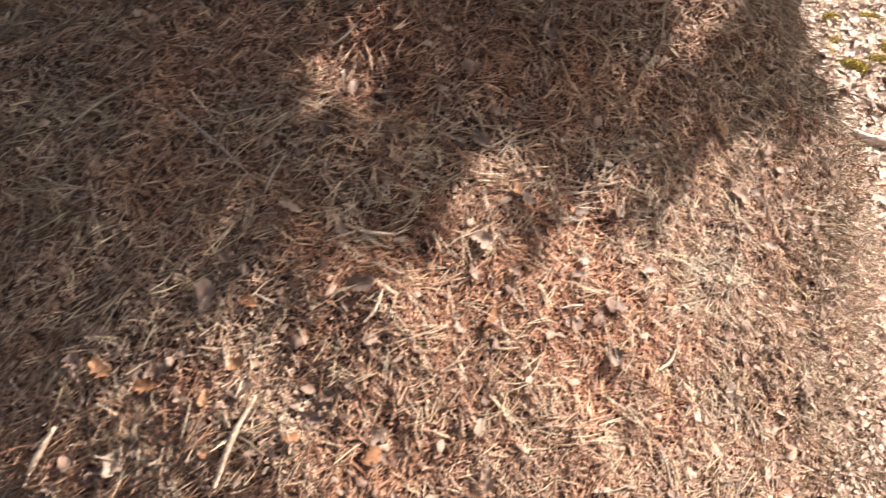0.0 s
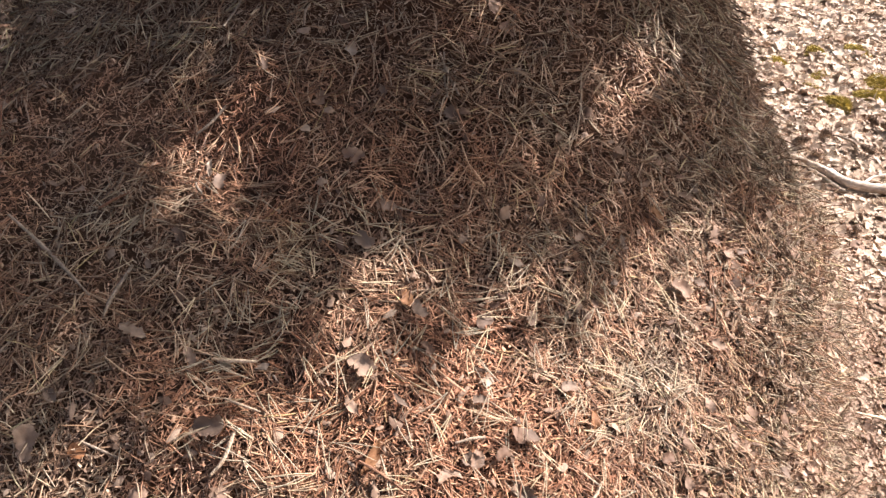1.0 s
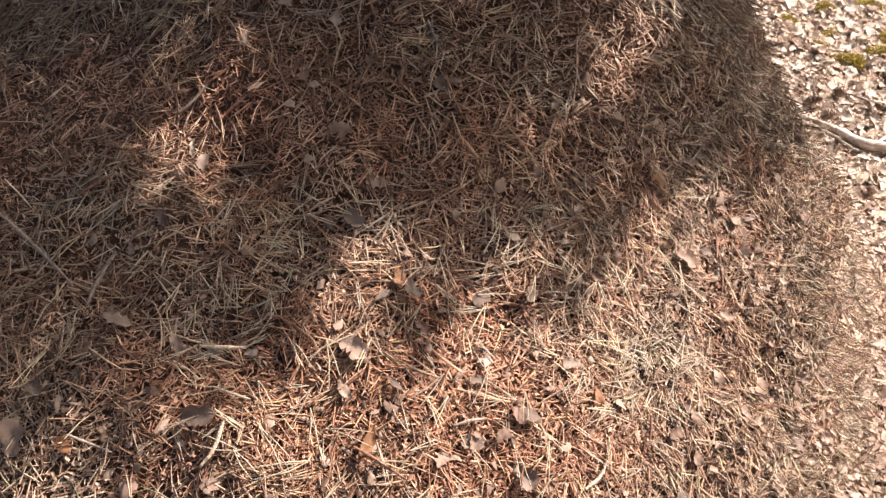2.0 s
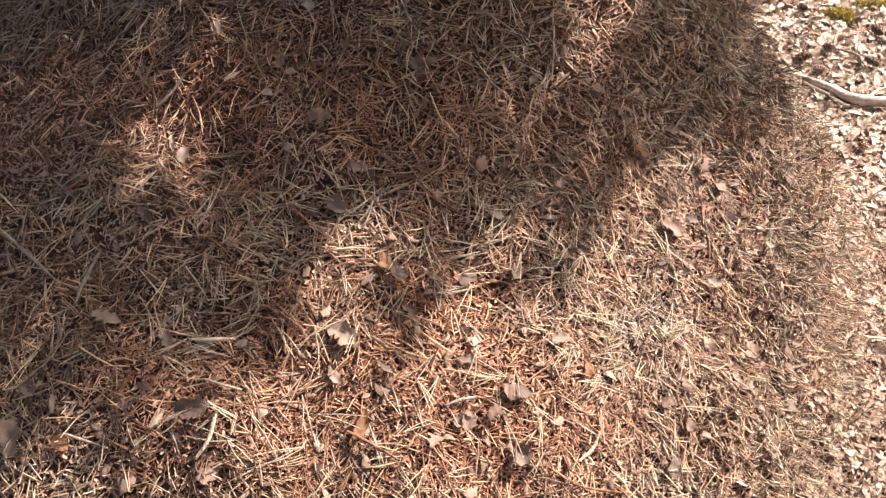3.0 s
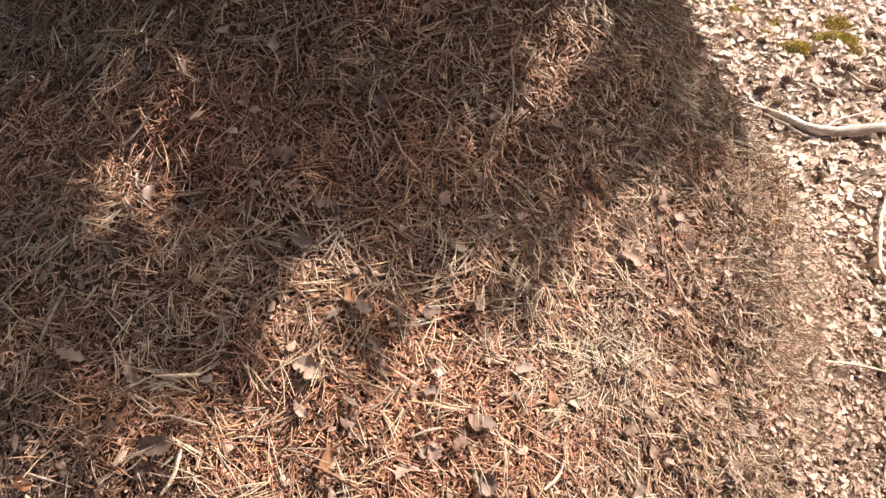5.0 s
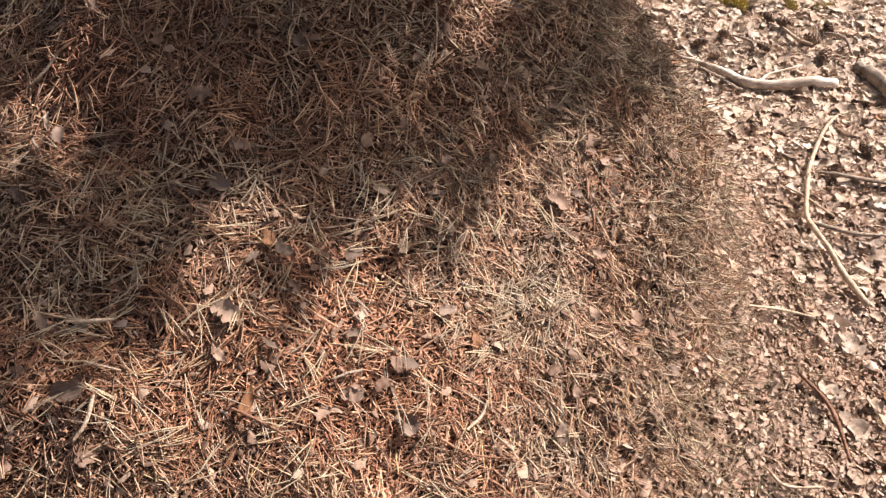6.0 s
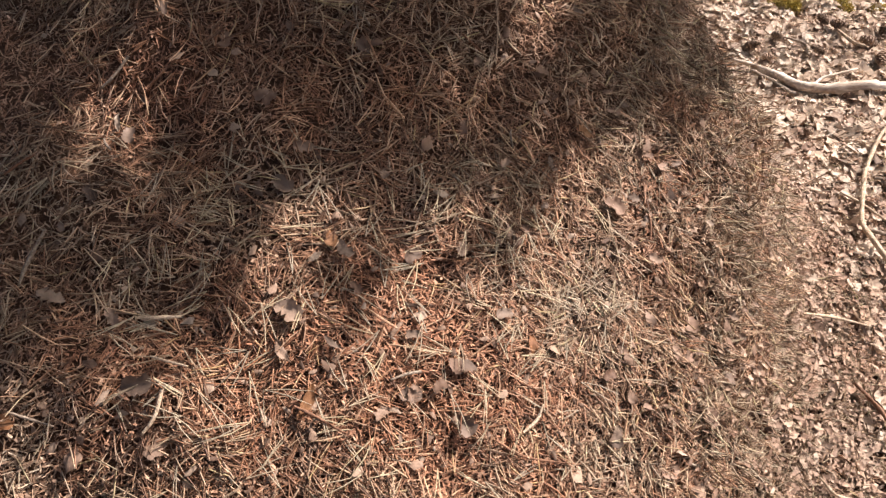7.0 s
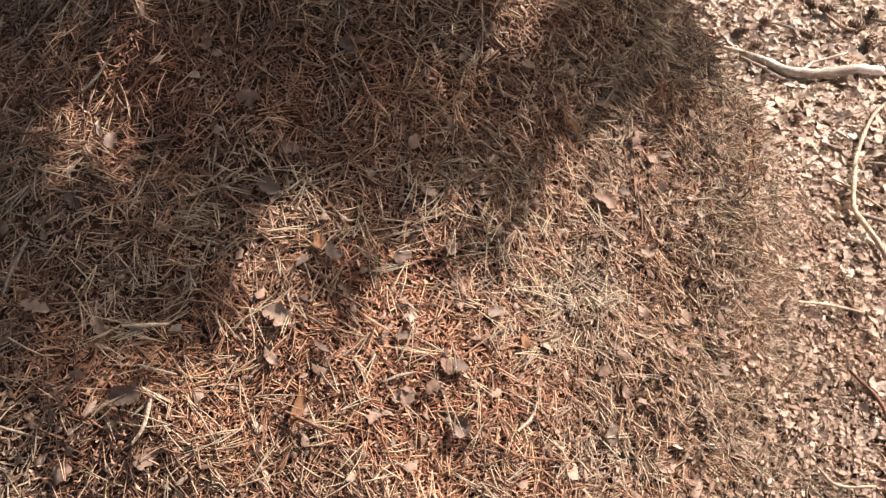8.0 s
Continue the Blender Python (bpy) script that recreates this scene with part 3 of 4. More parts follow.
for item in MOUND_LEAVES.replace("\n", "/").split("/"):
    if item.strip():
        a = item.split()
        dry_leaf(float(a[0]), float(a[1]), float(a[2]), a[3], a[4], rng.uniform(0, 6.28), 0.0145, "dry leaves on the mound")
x, y = scatter(330, -0.85, 1.0, 0.40, 1.35, steep_keep, rng)
for i in range(min(len(x), 120)):
    kind = ("grey", "brown", "brown", "brown", "grey", "brown", "rust", "grey", "brown", "brown")[int(rng.integers(0, 10))]
    form = ("torn", "torn", "oval", "narrow", "lobed")[int(rng.integers(0, 5))]
    dry_leaf(float(x[i]), float(y[i]), float(np.clip(rng.normal(0.018, 0.005), 0.010, 0.030)), kind, form, rng.uniform(0, 6.28), 0.012, "dry leaves on the mound", 0.25)

# broken leaves gathered low on the near side
for i in range(34):
    lx, ly = float(rng.uniform(-0.62, 0.02)), float(rng.uniform(0.46, 0.72))
    kind = ("brown", "grey", "brown", "rust", "grey")[int(rng.integers(0, 5))]
    dry_leaf(lx, ly, float(np.clip(rng.normal(0.026, 0.007), 0.014, 0.042)), kind, ("torn", "torn", "lobed", "oval")[int(rng.integers(0, 4))], rng.uniform(0, 6.28), 0.008, "dry leaves on the mound", 0.2)

GROUND_PALE = """
1.404 1.894 .058/1.433 1.866 .062/1.442 1.701 .055/1.241 1.847 .046/1.081 .937 .050/1.102 .92 .052/1.147 .969 .040/1.511 2.24 .060
1.532 2.123 .05/1.943 2.414 .06/2.025 2.527 .06/1.072 .996 .044/1.034 .824 .036/1.469 2.228 .054/1.731 2.555 .06/.984 1.22 .026
1.163 1.34 .03/1.19 1.119 .055/1.376 1.366 .055/1.006 .948 .024/1.25 1.06 .05/1.35 1.95 .04/1.62 1.95 .05/1.55 2.45 .05
1.62 2.62 .06/1.85 2.2 .06/1.45 2.6 .05/1.9 2.75 .06/1.75 3.1 .07/1.6 3.25 .06/1.35 2.45 .045/1.3 2.1 .04
"""
for item in GROUND_PALE.replace("\n", "/").split("/"):
    if item.strip():
        a = [float(v) for v in item.split()]
        dry_leaf(a[0], a[1], a[2] * 1.15, "pale", ("torn", "lobed", "torn")[int(rng.integers(0, 3))], rng.uniform(0, 6.28), 0.020, "single leaves on the ground", 0.2, "bleached pale dry leaf on brown leaf litter")
x, y = scatter(500, 0.95, 2.1, 0.7, 3.2, low, rng)
for i in range(min(len(x), 110)):
    kind = ("brown", "brown", "rust", "pale", "grey")[int(rng.integers(0, 5))]
    dry_leaf(float(x[i]), float(y[i]), float(np.clip(rng.normal(0.042, 0.009), 0.025, 0.06)), kind, ("oval", "lobed", "torn")[int(rng.integers(0, 3))], rng.uniform(0, 6.28), 0.017, "single leaves on the ground", 0.3, {
        "brown": "curled brown dry leaf on leaf litter", "rust": "rust-brown dry leaf on leaf litter", "pale": "pale beige dry leaf on leaf litter", "grey": "grey-brown dry leaf on leaf litter"}[kind])


# ---- twigs and branches ----
def on_land(points, lift, seed, wob=0.0):
    r = np.random.default_rng(seed)
    return [(x, y, float(height(np.array([x]), np.array([y]))[0]) + lift + wob * r.random()) for x, y in points]


def rod(name, points, radii, mat, label, category, group="", lift=0.008, sides=7, seed=1, wob=0.0, rough=0.1):
    ob = new(name, mesh_of(name, *tube(on_land(points, lift, seed, wob), radii, sides, rough, seed), mat, True))
    return tagged(ob, label, category, group)


GM = "twigs on the mound"
for i, (line, r0, mat, label) in enumerate([
    ([(-0.280, 0.534), (-0.260, 0.574), (-0.234, 0.614)], 0.0036, mat_pale_twig, "pale tan dry stick on pine needles"),
    ([(-0.534, 0.568), (-0.522, 0.584), (-0.502, 0.608)], 0.0040, mat_pale_twig, "pale tan dry stick on pine needles"),
    ([(-0.552, 0.977), (-0.519, 1.016), (-0.465, 1.033)], 0.0022, mat_grey_twig, "thin grey twig on shaded needles"),
    ([(-0.398, 0.975), (-0.336, 0.925), (-0.272, 0.870)], 0.0022, mat_grey_twig, "thin grey twig on shaded needles"),
    ([(-0.228, 0.906), (-0.245, 0.871), (-0.251, 0.845)], 0.0023, mat_grey_twig, "knobbly grey twig on shaded needles"),
    ([(-0.116, 0.799), (-0.091, 0.800), (-0.067, 0.801)], 0.0023, mat_pale_twig, "short pale peeled stick on needles"),
    ([(-0.248, 0.715), (-0.224, 0.711), (-0.202, 0.704)], 0.0015, mat_grey_twig, "short grey twig on needles"),
    ([(-0.095, 0.753), (-0.076, 0.747), (-0.055, 0.743)], 0.0014, mat_pale_twig, "thin pale twig on needles"),
    ([(-0.080, 0.718), (-0.088, 0.695), (-0.103, 0.682)], 0.0023, mat_pale_twig, "bent tan twig on needles"),
    ([(0.055, 0.716), (0.081, 0.702), (0.111, 0.690)], 0.0017, mat_red_twig, "thin dark brown twig on needles"),
    ([(0.285, 0.706), (0.321, 0.699), (0.392, 0.705)], 0.0016, mat_red_twig, "long thin red-brown twig on needles"),
    ([(0.321, 0.720), (0.340, 0.735), (0.351, 0.752)], 0.0020, mat_pale_twig, "bent pale stalk on needles"),
    ([(0.415, 0.812), (0.414, 0.799), (0.410, 0.784)], 0.0018, mat_red_twig, "short dark twig on needles"),
]):
    rod("twig", line, [r0 * 0.8, r0 * 1.15, r0, r0 * 0.6], mat, label, "twig", GM, 0.016, 7, 40 + i, 0.004)
x, y = scatter(150, -0.8, 1.0, 0.42, 1.3, steep_keep, rng)
for i in range(min(len(x), 46)):
    a, l = rng.uniform(0, 6.28), rng.uniform(0.02, 0.055)
    line = [(x[i] + math.cos(a) * l * s + rng.normal(0, 0.002), y[i] + math.sin(a) * l * s + rng.normal(0, 0.002)) for s in (-0.5, 0, 0.5)]
    r0 = rng.uniform(0.0010, 0.0019)
    mat, label = ((mat_grey_twig, "short grey twig on needles"), (mat_red_twig, "short red-brown twig on needles"), (mat_pale_twig, "short pale twig on needles"))[int(rng.integers(0, 3))]
    rod("twig", line, [r0, r0 * 1.1, r0 * 0.7], mat, label, "twig", GM, 0.013, 6, 90 + i, 0.004)

# the bleached branch beside the mound, with its side shoot
branch = rod("branch", [(1.240, 2.290), (1.290, 2.232), (1.334, 2.165), (1.388, 2.116), (1.470, 2.082), (1.557, 2.070), (1.640, 2.066)], [0.004, 0.008, 0.0125, 0.0155, 0.0155, 0.0150, 0.0145], mat_bleached, "bleached barkless branch lying on leaf litter", "branch", "", 0.032, 14, 7, 0.0, 0.07)
part("side_shoot", mesh_of("side_shoot", *tube(on_land([(1.415, 2.100), (1.462, 2.140), (1.51, 2.150), (1.585, 2.174)], 0.038, 3), [0.005, 0.004, 0.0035, 0.003], 7, 0.1, 8), mat_bleached, True), branch)
part("lower_strand", mesh_of("lower_strand", *tube(on_land([(1.275, 2.205), (1.315, 2.150), (1.365, 2.100), (1.430, 2.080)], 0.022, 4), [0.004, 0.007, 0.008, 0.006], 8, 0.1, 12), mat_grey_twig, True), branch, "grey split strand under the branch")
fork = rod("branch", [(1.568, 1.911), (1.487, 1.835), (1.389, 1.709), (1.311, 1.581), (1.267, 1.492), (1.254, 1.430), (1.258, 1.363), (1.261, 1.295), (1.262, 1.20)], [0.0040, 0.0048, 0.0053, 0.0056, 0.0060, 0.0064, 0.0067, 0.0070, 0.0072], mat_pale_twig, "long curved pale branch on leaf litter", "branch", "", 0.032, 10, 9, 0.006, 0.06)
part("side_shoot", mesh_of("side_shoot", *tube(on_land([(1.262, 1.475), (1.300, 1.445), (1.35, 1.42), (1.43, 1.41)], 0.030, 5), [0.0055, 0.005, 0.0045, 0.004], 7, 0.1, 10), mat_grey_twig, True), fork)
GG = "twigs on the ground"
for i, (line, r0, mat, label) in enumerate([
    ([(1.262, 1.598), (1.298, 1.560), (1.341, 1.490)], 0.0034, mat_pale_twig, "thin pale twig across a branch"),
    ([(1.386, 1.662), (1.422, 1.643), (1.500, 1.615), (1.60, 1.59)], 0.0052, mat_grey_twig, "grey-brown twig on leaf litter"),
    ([(1.640, 2.425), (1.655, 2.345), (1.670, 2.285)], 0.0050, mat_pale_twig, "short pale stick on leaf litter"),
    ([(1.780, 2.395), (1.798, 2.315), (1.778, 2.225)], 0.0050, mat_grey_twig, "short grey stick on leaf litter"),
    ([(1.445, 2.380), (1.500, 2.345), (1.480, 2.275)], 0.0042, mat_grey_twig, "short bent twig on leaf litter"),
    ([(1.010, 1.018), (1.045, 0.968), (1.046, 0.914), (1.034, 0.842)], 0.0040, mat_red_twig, "thin red-brown twig at the mound's foot"),
    ([(0.910, 1.096), (1.025, 1.155), (1.115, 1.158)], 0.0028, mat_pale_twig, "pale dry grass stalk at the mound's foot"),
    ([(0.840, 0.812), (0.880, 0.794), (0.945, 0.788)], 0.0026, mat_pale_twig, "thin pale twig at the mound's foot"),
]):
    rod("twig", line, [r0 * 0.8, r0 * 1.1, r0, r0 * 0.7], mat, label, "twig", GG, 0.030, 8, 140 + i, 0.008)
rod("log_piece", [(1.762, 2.165), (1.775, 2.088), (1.790, 1.99), (1.80, 1.94)], [0.019, 0.023, 0.022, 0.019], mat_grey_twig, "short thick grey-brown piece of wood", "wood", "", 0.030, 12, 5, 0.0, 0.09)


# ---- pine cones ----
def cone_mesh(seed):
    r = np.random.default_rng(seed)
    n = 62
    core_v, core_q = tube([(0, 0, -0.46), (0, 0, -0.1), (0, 0, 0.3), (0, 0, 0.5)], [0.10, 0.17, 0.12, 0.03], 8, 0.03, seed)
    scale = np.array([(-0.10, 0.02, -0.02), (0.10, 0.02, -0.02), (-0.15, 0.17, 0.03), (0.15, 0.17, 0.03), (-0.08, 0.27, 0.09), (0.08, 0.27, 0.09), (-0.06, 0.25, 0.01), (0.06, 0.25, 0.01)])
    quads = np.array([(0, 1, 3, 2), (2, 3, 5, 4), (4, 5, 7, 6), (6, 7, 1, 0)])
    sets = [(core_v, core_q)]
    t = (np.arange(n) + 0.5) / n
    a = np.arange(n) * 2.39996
    z = -0.44 + 0.92 * t
    size = 1.05 * np.sin(math.pi * (0.16 + 0.76 * t)) ** 0.8 * (1 + r.normal(0, 0.06, n))
    out = np.stack([np.cos(a), np.sin(a), 0.55 * (t - 0.2)], -1)
    out /= np.linalg.norm(out, axis=1, keepdims=True)
    side = np.stack([-np.sin(a), np.cos(a), 0 * a], -1)
    sets.append(strewn(scale, quads, np.stack([0 * z, 0 * z, z], -1), side, out, np.cross(side, out), size))
    return mesh_of("pine_cone", *joined(sets), mat_scale)


cone_meshes = [cone_mesh(s) for s in (1, 2, 3)]
for i, (cx, cy, s) in enumerate([(1.330, 2.346, .050), (1.363, 2.300, .042), (1.696, 2.334, .062), (1.316, 1.889, .042), (1.436, 1.665, .046), (1.567, 1.750, .054), (1.650, 2.445, .055), (1.515, 2.292, .050), (1.616, 2.479, .050), (1.697, 2.238, .058), (1.43, 2.40, .046), (1.80, 2.42, .055)]):
    c = new("pine_cone", cone_meshes[i % 3])
    c.matrix_world = pose(cx, cy, float(height(np.array([cx]), np.array([cy]))[0]) + 0.024 + 0.2 * s, rng.uniform(60, 110), rng.uniform(-20, 20), rng.uniform(0, 360)) @ Matrix.Scale(s, 4)
    tagged(c, "weathered open brown pine cone on leaf litter", "pine cone", "pine cones on the ground")


# ---- moss ----
def moss_clump(cx, cy, w, tall, seed):
    r = np.random.default_rng(seed)
    z0 = float(height(np.array([cx]), np.array([cy]))[0])
    clump = new("moss_clump")
    clump.location = (cx, cy, z0)
    tagged(clump, "yellow-green moss cushion among fallen leaves", "moss", "moss cushions on the ground")
    ph = r.uniform(0, 6.28, 3)

    def edge(a):
        return 1 + 0.18 * np.sin(2 * a + ph[0]) + 0.13 * np.sin(3 * a + ph[1]) + 0.08 * np.sin(5 * a + ph[2])

    rings, seg = 7, 28
    a = np.linspace(0, 2 * math.pi, seg, endpoint=False)
    v = []
    for i in range(rings):
        t = i / (rings - 1)
        rad = (1 - t) * w * 0.5 * edge(a) + 0.001
        v.append(np.stack([np.cos(a) * rad, np.sin(a) * rad, tall * (1 - (1 - t) ** 2.4) + r.normal(0, 0.002, seg)], -1))
    v = np.concatenate(v)
    q = [(i * seg + k, i * seg + (k + 1) % seg, (i + 1) * seg + (k + 1) % seg, (i + 1) * seg + k) for i in range(rings - 1) for k in range(seg)]
    part("cushion", mesh_of("cushion", v, np.array(q), mat_moss, True), clump)
    n = int(2600 * (w / 0.12) ** 2)
    t, b = np.sqrt(r.random(n)), r.uniform(0, 6.28, n)
    rad = t * w * 0.52 * edge(b)
    place = np.stack([np.cos(b) * rad, np.sin(b) * rad, tall * (1 - t ** 2.4)], -1)
    up = np.stack([np.cos(b) * t * 0.8, np.sin(b) * t * 0.8, np.ones(n)], -1) + r.normal(0, 0.35, (n, 3))
    up /= np.linalg.norm(up, axis=1, keepdims=True)
    side = np.cross(up, r.normal(0, 1, (n, 3)))
    side /= np.linalg.norm(side, axis=1, keepdims=True)
    blade = np.array([(-0.5, 0, 0), (0.5, 0, 0), (0.28, 0.6, 0.1), (-0.06, 1.0, 0.0)])
    s = r.uniform(0.006, 0.013, n)
    fr = part("fronds", mesh_of("fronds", *strewn(blade, np.array([(0, 1, 2, 3)]), place, side, up, np.cross(side, up), np.stack([0.0026 + 0 * s, s, s], -1)), mat_moss), clump, "fine upright yellow-green moss shoots")
    tagged(fr, kind="stuff")


for i, (cx, cy, w, tall) in enumerate([(1.565, 2.640, .108, .030), (1.455, 2.970, .105, .026), (1.528, 2.790, .090, .018), (1.742, 2.679, .145, .026), (1.641, 3.056, .085, .024), (1.590, 2.862, .085, .018), (1.800, 2.830, .12, .024), (1.88, 2.60, .10, .014), (1.83, 3.1, .10, .02)]):
    moss_clump(cx, cy, w, tall, 60 + i)


# ---- the pine whose low limbs shade the mound ----
ACROSS = Vector((-SUN.y, SUN.x, 0)).normalized()
RISE = SUN.cross(ACROSS)
tree = new("pine_tree")
tree.location = (2.05, 4.35, 0)
tagged(tree, "pine tree with low spreading limbs beside the mound", "tree")


def world_part(name, me, label=""):
    ob = part(name, me, tree, label)
    ob.matrix_parent_inverse = Matrix.Translation((-2.05, -4.35, 0))
    return ob


world_part("trunk", mesh_of("trunk", *tube([(2.05, 4.35, -0.05), (2.07, 4.36, 1.5), (2.05, 4.38, 3.2), (2.1, 4.4, 5.0), (2.08, 4.42, 7.0)], [0.16, 0.13, 0.115, 0.08, 0.03], 14, 0.04, 2), mat_bark, True))

# the limbs' outline towards the sun: shade begins at this distance across, for each height up the slanting light
EDGE_V = (-0.62, -0.45, -0.36, -0.28, -0.215, -0.17, -0.145, -0.11, -0.072, -0.005, 0.062, 0.10, 0.125, 0.162, 0.182, 0.20, 0.225, 0.275, 0.318, 0.36, 0.42, 0.52, 0.9)
EDGE_U = (1.00, 0.87, 0.815, 0.798, 0.785, 0.768, 0.745, 0.722, 0.706, 0.712, 0.735, 0.770, 0.795, 0.820, 0.800, 0.755, 0.738, 0.720, 0.704, 0.726, 0.785, 0.87, 1.0)
GAPS = [(1.026, 0.316, 0.062, 0.024), (1.174, 0.354, 0.012, 0.006), (0.893, -0.030, 0.032, 0.042), (0.751, 0.362, 0.016, 0.016), (0.806, 0.170, 0.016, 0.010)]
CLUSTERS = [(1.08, 0.275, 10), (1.05, 0.262, 12), (1.02, 0.258, 10), (1.085, 0.385, 10), (1.00, 0.385, 10), (1.175, 0.462, 26), (1.13, 0.462, 26), (1.10, 0.44, 26), (0.728, 0.122, 3), (0.712, 0.095, 3)]


def out_at(u, v, d):
    return ACROSS * u + RISE * v + SUN * d


root = Vector((2.06, 4.38, 0))
limbs, tubes = [], []
for i, (u, v, d, z) in enumerate([(0.95, -0.42, 2.6, 1.9), (0.82, -0.15, 2.3, 2.1), (0.84, 0.10, 2.9, 2.5), (0.86, 0.23, 2.4, 2.7), (0.98, 0.58, 2.8, 3.1), (1.2, 0.85, 2.5, 3.4)]):
    tip = out_at(u, v, d)
    start = Vector((root.x, root.y, z + 0.25))
    mid = start.lerp(tip, 0.5) + Vector((0.05 * math.sin(i), 0.05 * math.cos(i), 0.12))
    limbs.append(smooth_line([start, mid, tip], 10))
    world_part("limb", mesh_of("limb", *tube([start, mid, tip], [0.028, 0.016, 0.005], 8, 0.06, 30 + i), mat_bark, True))
for i in range(9):
    a, z = 2.4 * i + 0.6, 3.6 + 0.36 * i
    if math.cos(a - 4.2) > 0.3:
        a += 2.2
    l = 1.5 - 0.13 * i
    start = Vector((root.x, root.y, z))
    tip = start + Vector((math.cos(a) * l, math.sin(a) * l, 0.15))
    mid = start.lerp(tip, 0.5) + Vector((0, 0, 0.1))
    limbs.append(smooth_line([start, mid, tip], 10))
    world_part("limb", mesh_of("limb", *tube([start, mid, tip], [0.024, 0.014, 0.004], 8, 0.06, 50 + i), mat_bark, True))

fr = np.random.default_rng(77)
centres = []


def in_gap(u, v):
    return any(((u - gu) / (ru + 0.022)) ** 2 + ((v - gv) / (rv + 0.022)) ** 2 < 1 for gu, gv, ru, rv in GAPS)


def hang(c):
    """A tuft at c, unless the light comes through there."""
    u, v = c.dot(ACROSS), c.dot(RISE)
    if not in_gap(u, v) and u > np.interp(v, EDGE_V, EDGE_U):
        centres.append(c)


while len(centres) < 6400:
    # a rounded, ragged bough: dense where the limbs fan out, thinning towards the trunk
    u, v, d = fr.uniform(0.66, 2.7), fr.uniform(-0.85, 1.25), fr.uniform(1.7, 3.6)
    if ((u - 1.45) / (0.98 if u < 1.45 else 1.25)) ** 2 + ((v - 0.2) / 1.02) ** 2 + ((d - 2.6) / 0.85) ** 2 > 1.0 + 0.25 * math.sin(9 * u + 7 * v) * math.sin(8 * d):
        continue
    if fr.random() > 1.15 - 0.55 * max(0.0, u - 1.3):
        continue
    ragged = 0.009 * math.sin(47 * v + 1.0) + 0.008 * math.sin(83 * v + 2.4) + 0.007 * math.sin(131 * v)
    inside = u - np.interp(v, EDGE_V, EDGE_U) - ragged - 0.008
    if inside < -0.035 or (inside < 0.03 and fr.random() > 0.30 + 10 * inside + 0.3):
        continue
    if v > 0.355 and u < 0.79 and fr.random() < 0.7:
        continue
    if in_gap(u, v):
        continue
    centres.append(out_at(u, v, d))
for u, v, tufts in CLUSTERS:
    for _ in range(tufts):
        centres.append(out_at(u + fr.normal(0, 0.010), v + fr.normal(0, 0.008), fr.uniform(2.2, 3.1)))
for line in limbs[6:15]:
    for _ in range(170):
        c = line[int(fr.integers(4, len(line)))]
        hang(c + Vector(fr.normal(0, 0.16, 3)))
# extra unseen bough, added to hold sky light off the mound's upper left
sky_blocker = Vector((-0.85, 1.85, 1.50))
start, mid = Vector((root.x, root.y, 2.3)), Vector((0.7, 3.3, 2.15))
limbs.append(smooth_line([start, mid, sky_blocker], 10))
world_part("limb", mesh_of("limb", *tube([start, mid, sky_blocker], [0.032, 0.020, 0.006], 8, 0.06, 71), mat_bark, True))
for _ in range(1700):
    off = Vector(fr.normal(0, 1, 3)).normalized() * float(fr.random() ** 0.4)
    centres.append(sky_blocker + Vector((off.x * 0.62, off.y * 0.55, off.z * 0.24)))
for line in limbs[:6]:
    for _ in range(70):
        c = line[int(fr.integers(3, 10))]
        hang(c + Vector(fr.normal(0, 0.15, 3)))
centres = np.array([tuple(c) for c in centres])
k = 18
n = len(centres) * k
axis = fr.normal(0, 1, (len(centres), 3)) + np.array([0, 0, 0.6])
axis /= np.linalg.norm(axis, axis=1, keepdims=True)
dirs = np.repeat(axis, k, 0) * 0.5 + fr.normal(0, 0.6, (n, 3))
dirs /= np.linalg.norm(dirs, axis=1, keepdims=True)
side = np.cross(dirs, fr.normal(0, 1, (n, 3)))
side /= np.linalg.norm(side, axis=1, keepdims=True)
place = np.repeat(centres, k, 0) + np.repeat(axis, k, 0) * fr.uniform(-0.02, 0.02, (n, 1))
blade = np.array([(-0.5, 0, 0), (0.5, 0, 0), (0.25, 1.0, 0), (-0.25, 1.0, 0)])
crown = world_part("crown", mesh_of("crown", *strewn(blade, np.array([(0, 1, 2, 3)]), place, side, dirs, np.cross(side, dirs), np.stack([np.full(n, 0.0074), fr.uniform(0.030, 0.043, n), np.ones(n)], -1)), mat_foliage), "tufts of dark green pine needles")
tagged(crown, kind="stuff")
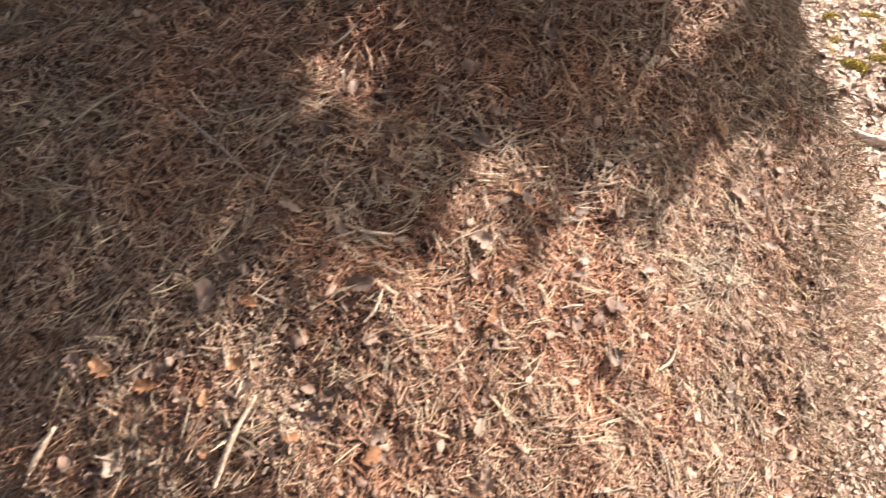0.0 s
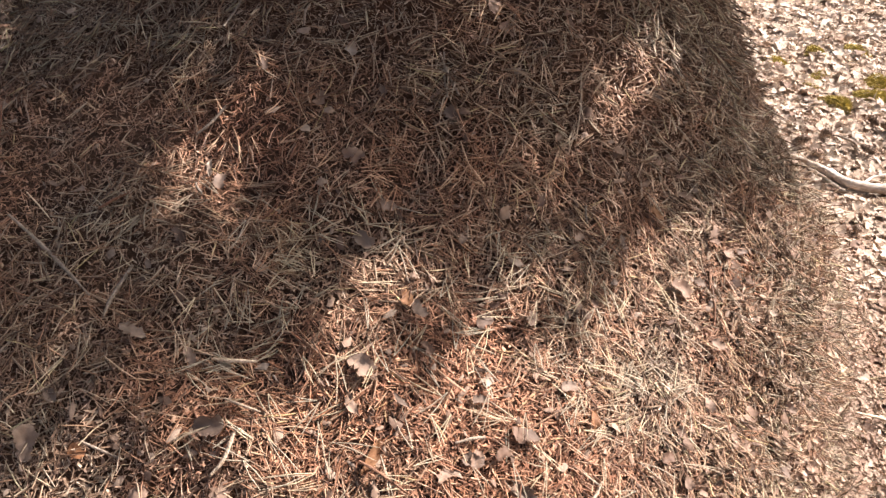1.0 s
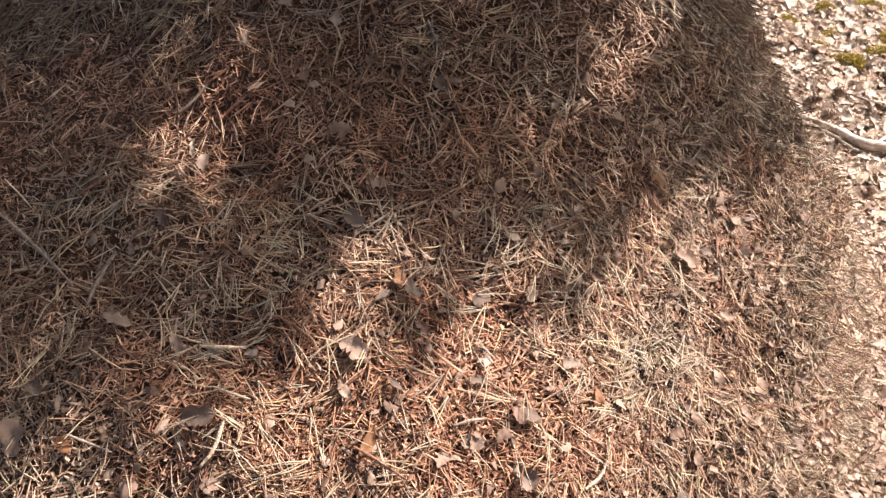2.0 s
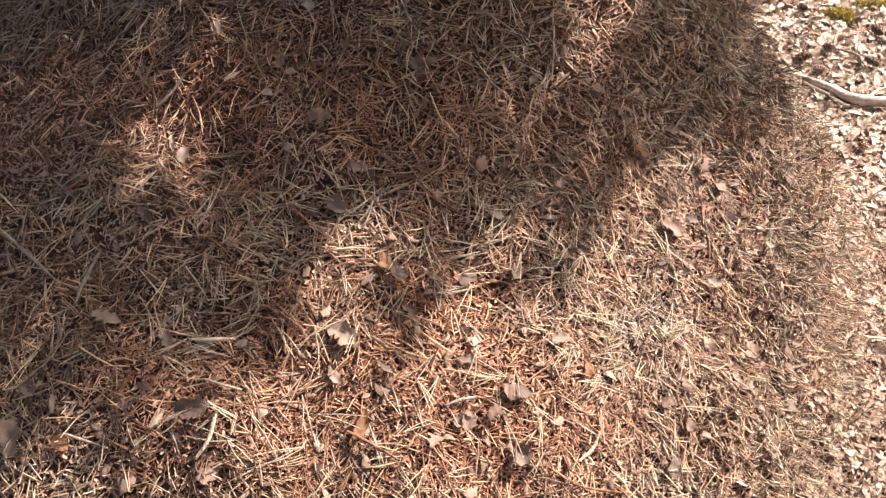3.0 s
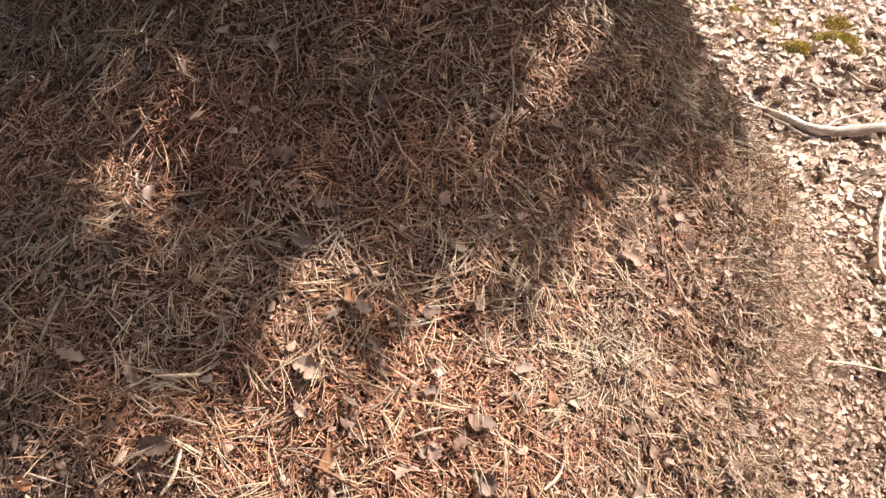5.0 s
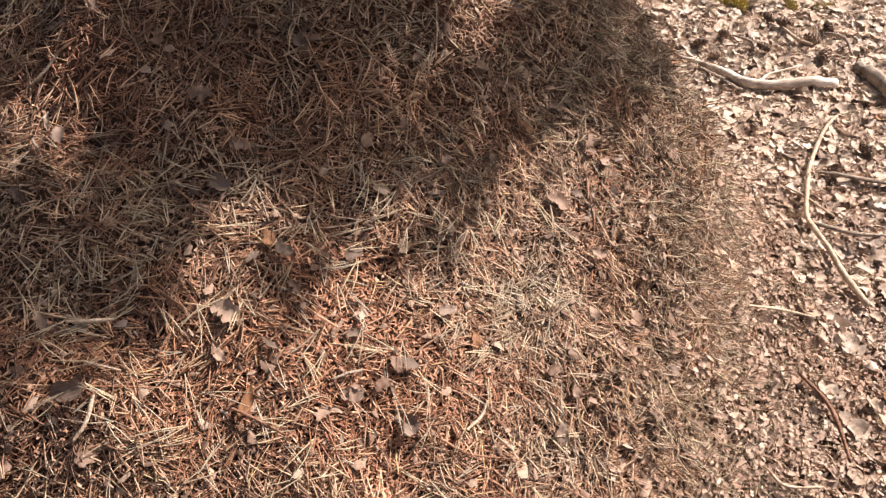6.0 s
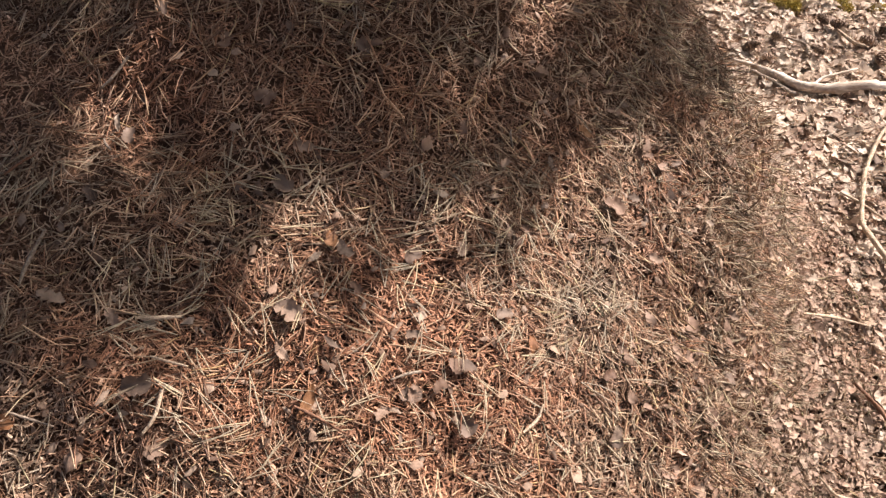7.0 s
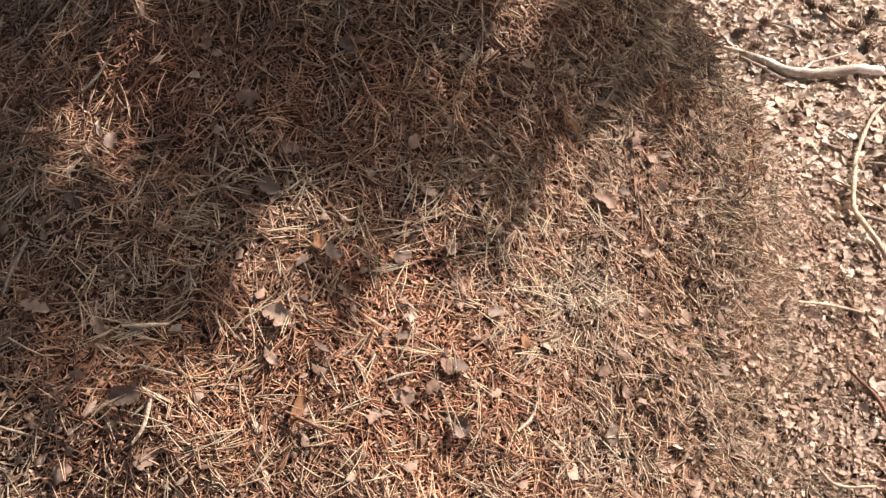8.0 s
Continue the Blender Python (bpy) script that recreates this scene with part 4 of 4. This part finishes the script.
# twiglets that carry the tufts
limb_points = np.array([tuple(p) for line in limbs for p in line[3:]])
near = limb_points[np.argmin(((centres[:, None, :] - limb_points[None]) ** 2).sum(-1), 1)]
span = near - centres
length = np.linalg.norm(span, axis=1)
ok = length < 0.12
ahead = span[ok] / np.maximum(length[ok], 1e-6)[:, None]
side = np.cross(ahead, np.tile([0.3, 0.2, 0.9], (ok.sum(), 1)))
side /= np.linalg.norm(side, axis=1, keepdims=True)
box_v = np.array([(x_, y_, z_) for y_ in (-0.5, 0.5) for x_, z_ in ((-0.5, -0.5), (0.5, -0.5), (0.5, 0.5), (-0.5, 0.5))])
box_q = np.array([(0, 1, 5, 4), (1, 2, 6, 5), (2, 3, 7, 6), (3, 0, 4, 7)])
tw = world_part("twiglets", mesh_of("twiglets", *strewn(box_v, box_q, (centres[ok] + near[ok]) / 2, side, ahead, np.cross(side, ahead), np.stack([np.full(ok.sum(), 0.003), length[ok], np.full(ok.sum(), 0.003)], -1)), mat_bark))
tagged(tw, kind="stuff")

# ---- needle pairs that lie on top, each a piece of its own ----
pair_meshes = []
for i in range(10):
    r = np.random.default_rng(300 + i)
    shape, faces, bow, sag = needle_shape(2, r)
    l, gape = r.uniform(0.036, 0.056), r.uniform(0.03, 0.16)
    sets = []
    for j, s in enumerate((1, -1)):
        a = s * gape
        c, d = math.cos(a), math.sin(a)
        v = shape[j] * np.array([0.0016, l, 0.0016])
        v[3:6, 0] += bow[j] * l
        v[:, 1] += l / 2
        sets.append((np.stack([v[:, 0] * c + v[:, 1] * d, -v[:, 0] * d + v[:, 1] * c, v[:, 2]], -1), faces))
    pair_meshes.append(mesh_of("pine_needle", *joined(sets), mat_single))
x, y = scatter(1500, -0.15, 0.5, 0.62, 1.0, steep_keep, rng)
x, y = x[:290], y[:290]
right, ahead, up, nn = frames_on(x, y, rng.uniform(0, 6.28, len(x)), rng.normal(0, 0.08, len(x)), rng.normal(0, 0.2, len(x)))
for i in range(len(x)):
    m = Matrix.Identity(4)
    z = float(height(x[i:i + 1], y[i:i + 1])[0])
    for k in range(3):
        m[k][0], m[k][1], m[k][2] = right[i][k], ahead[i][k], up[i][k]
        m[k][3] = (x[i], y[i], z)[k] + nn[i][k] * 0.013
    ob = part("pine_needle", pair_meshes[i % 10], mound)
    ob.matrix_local = m
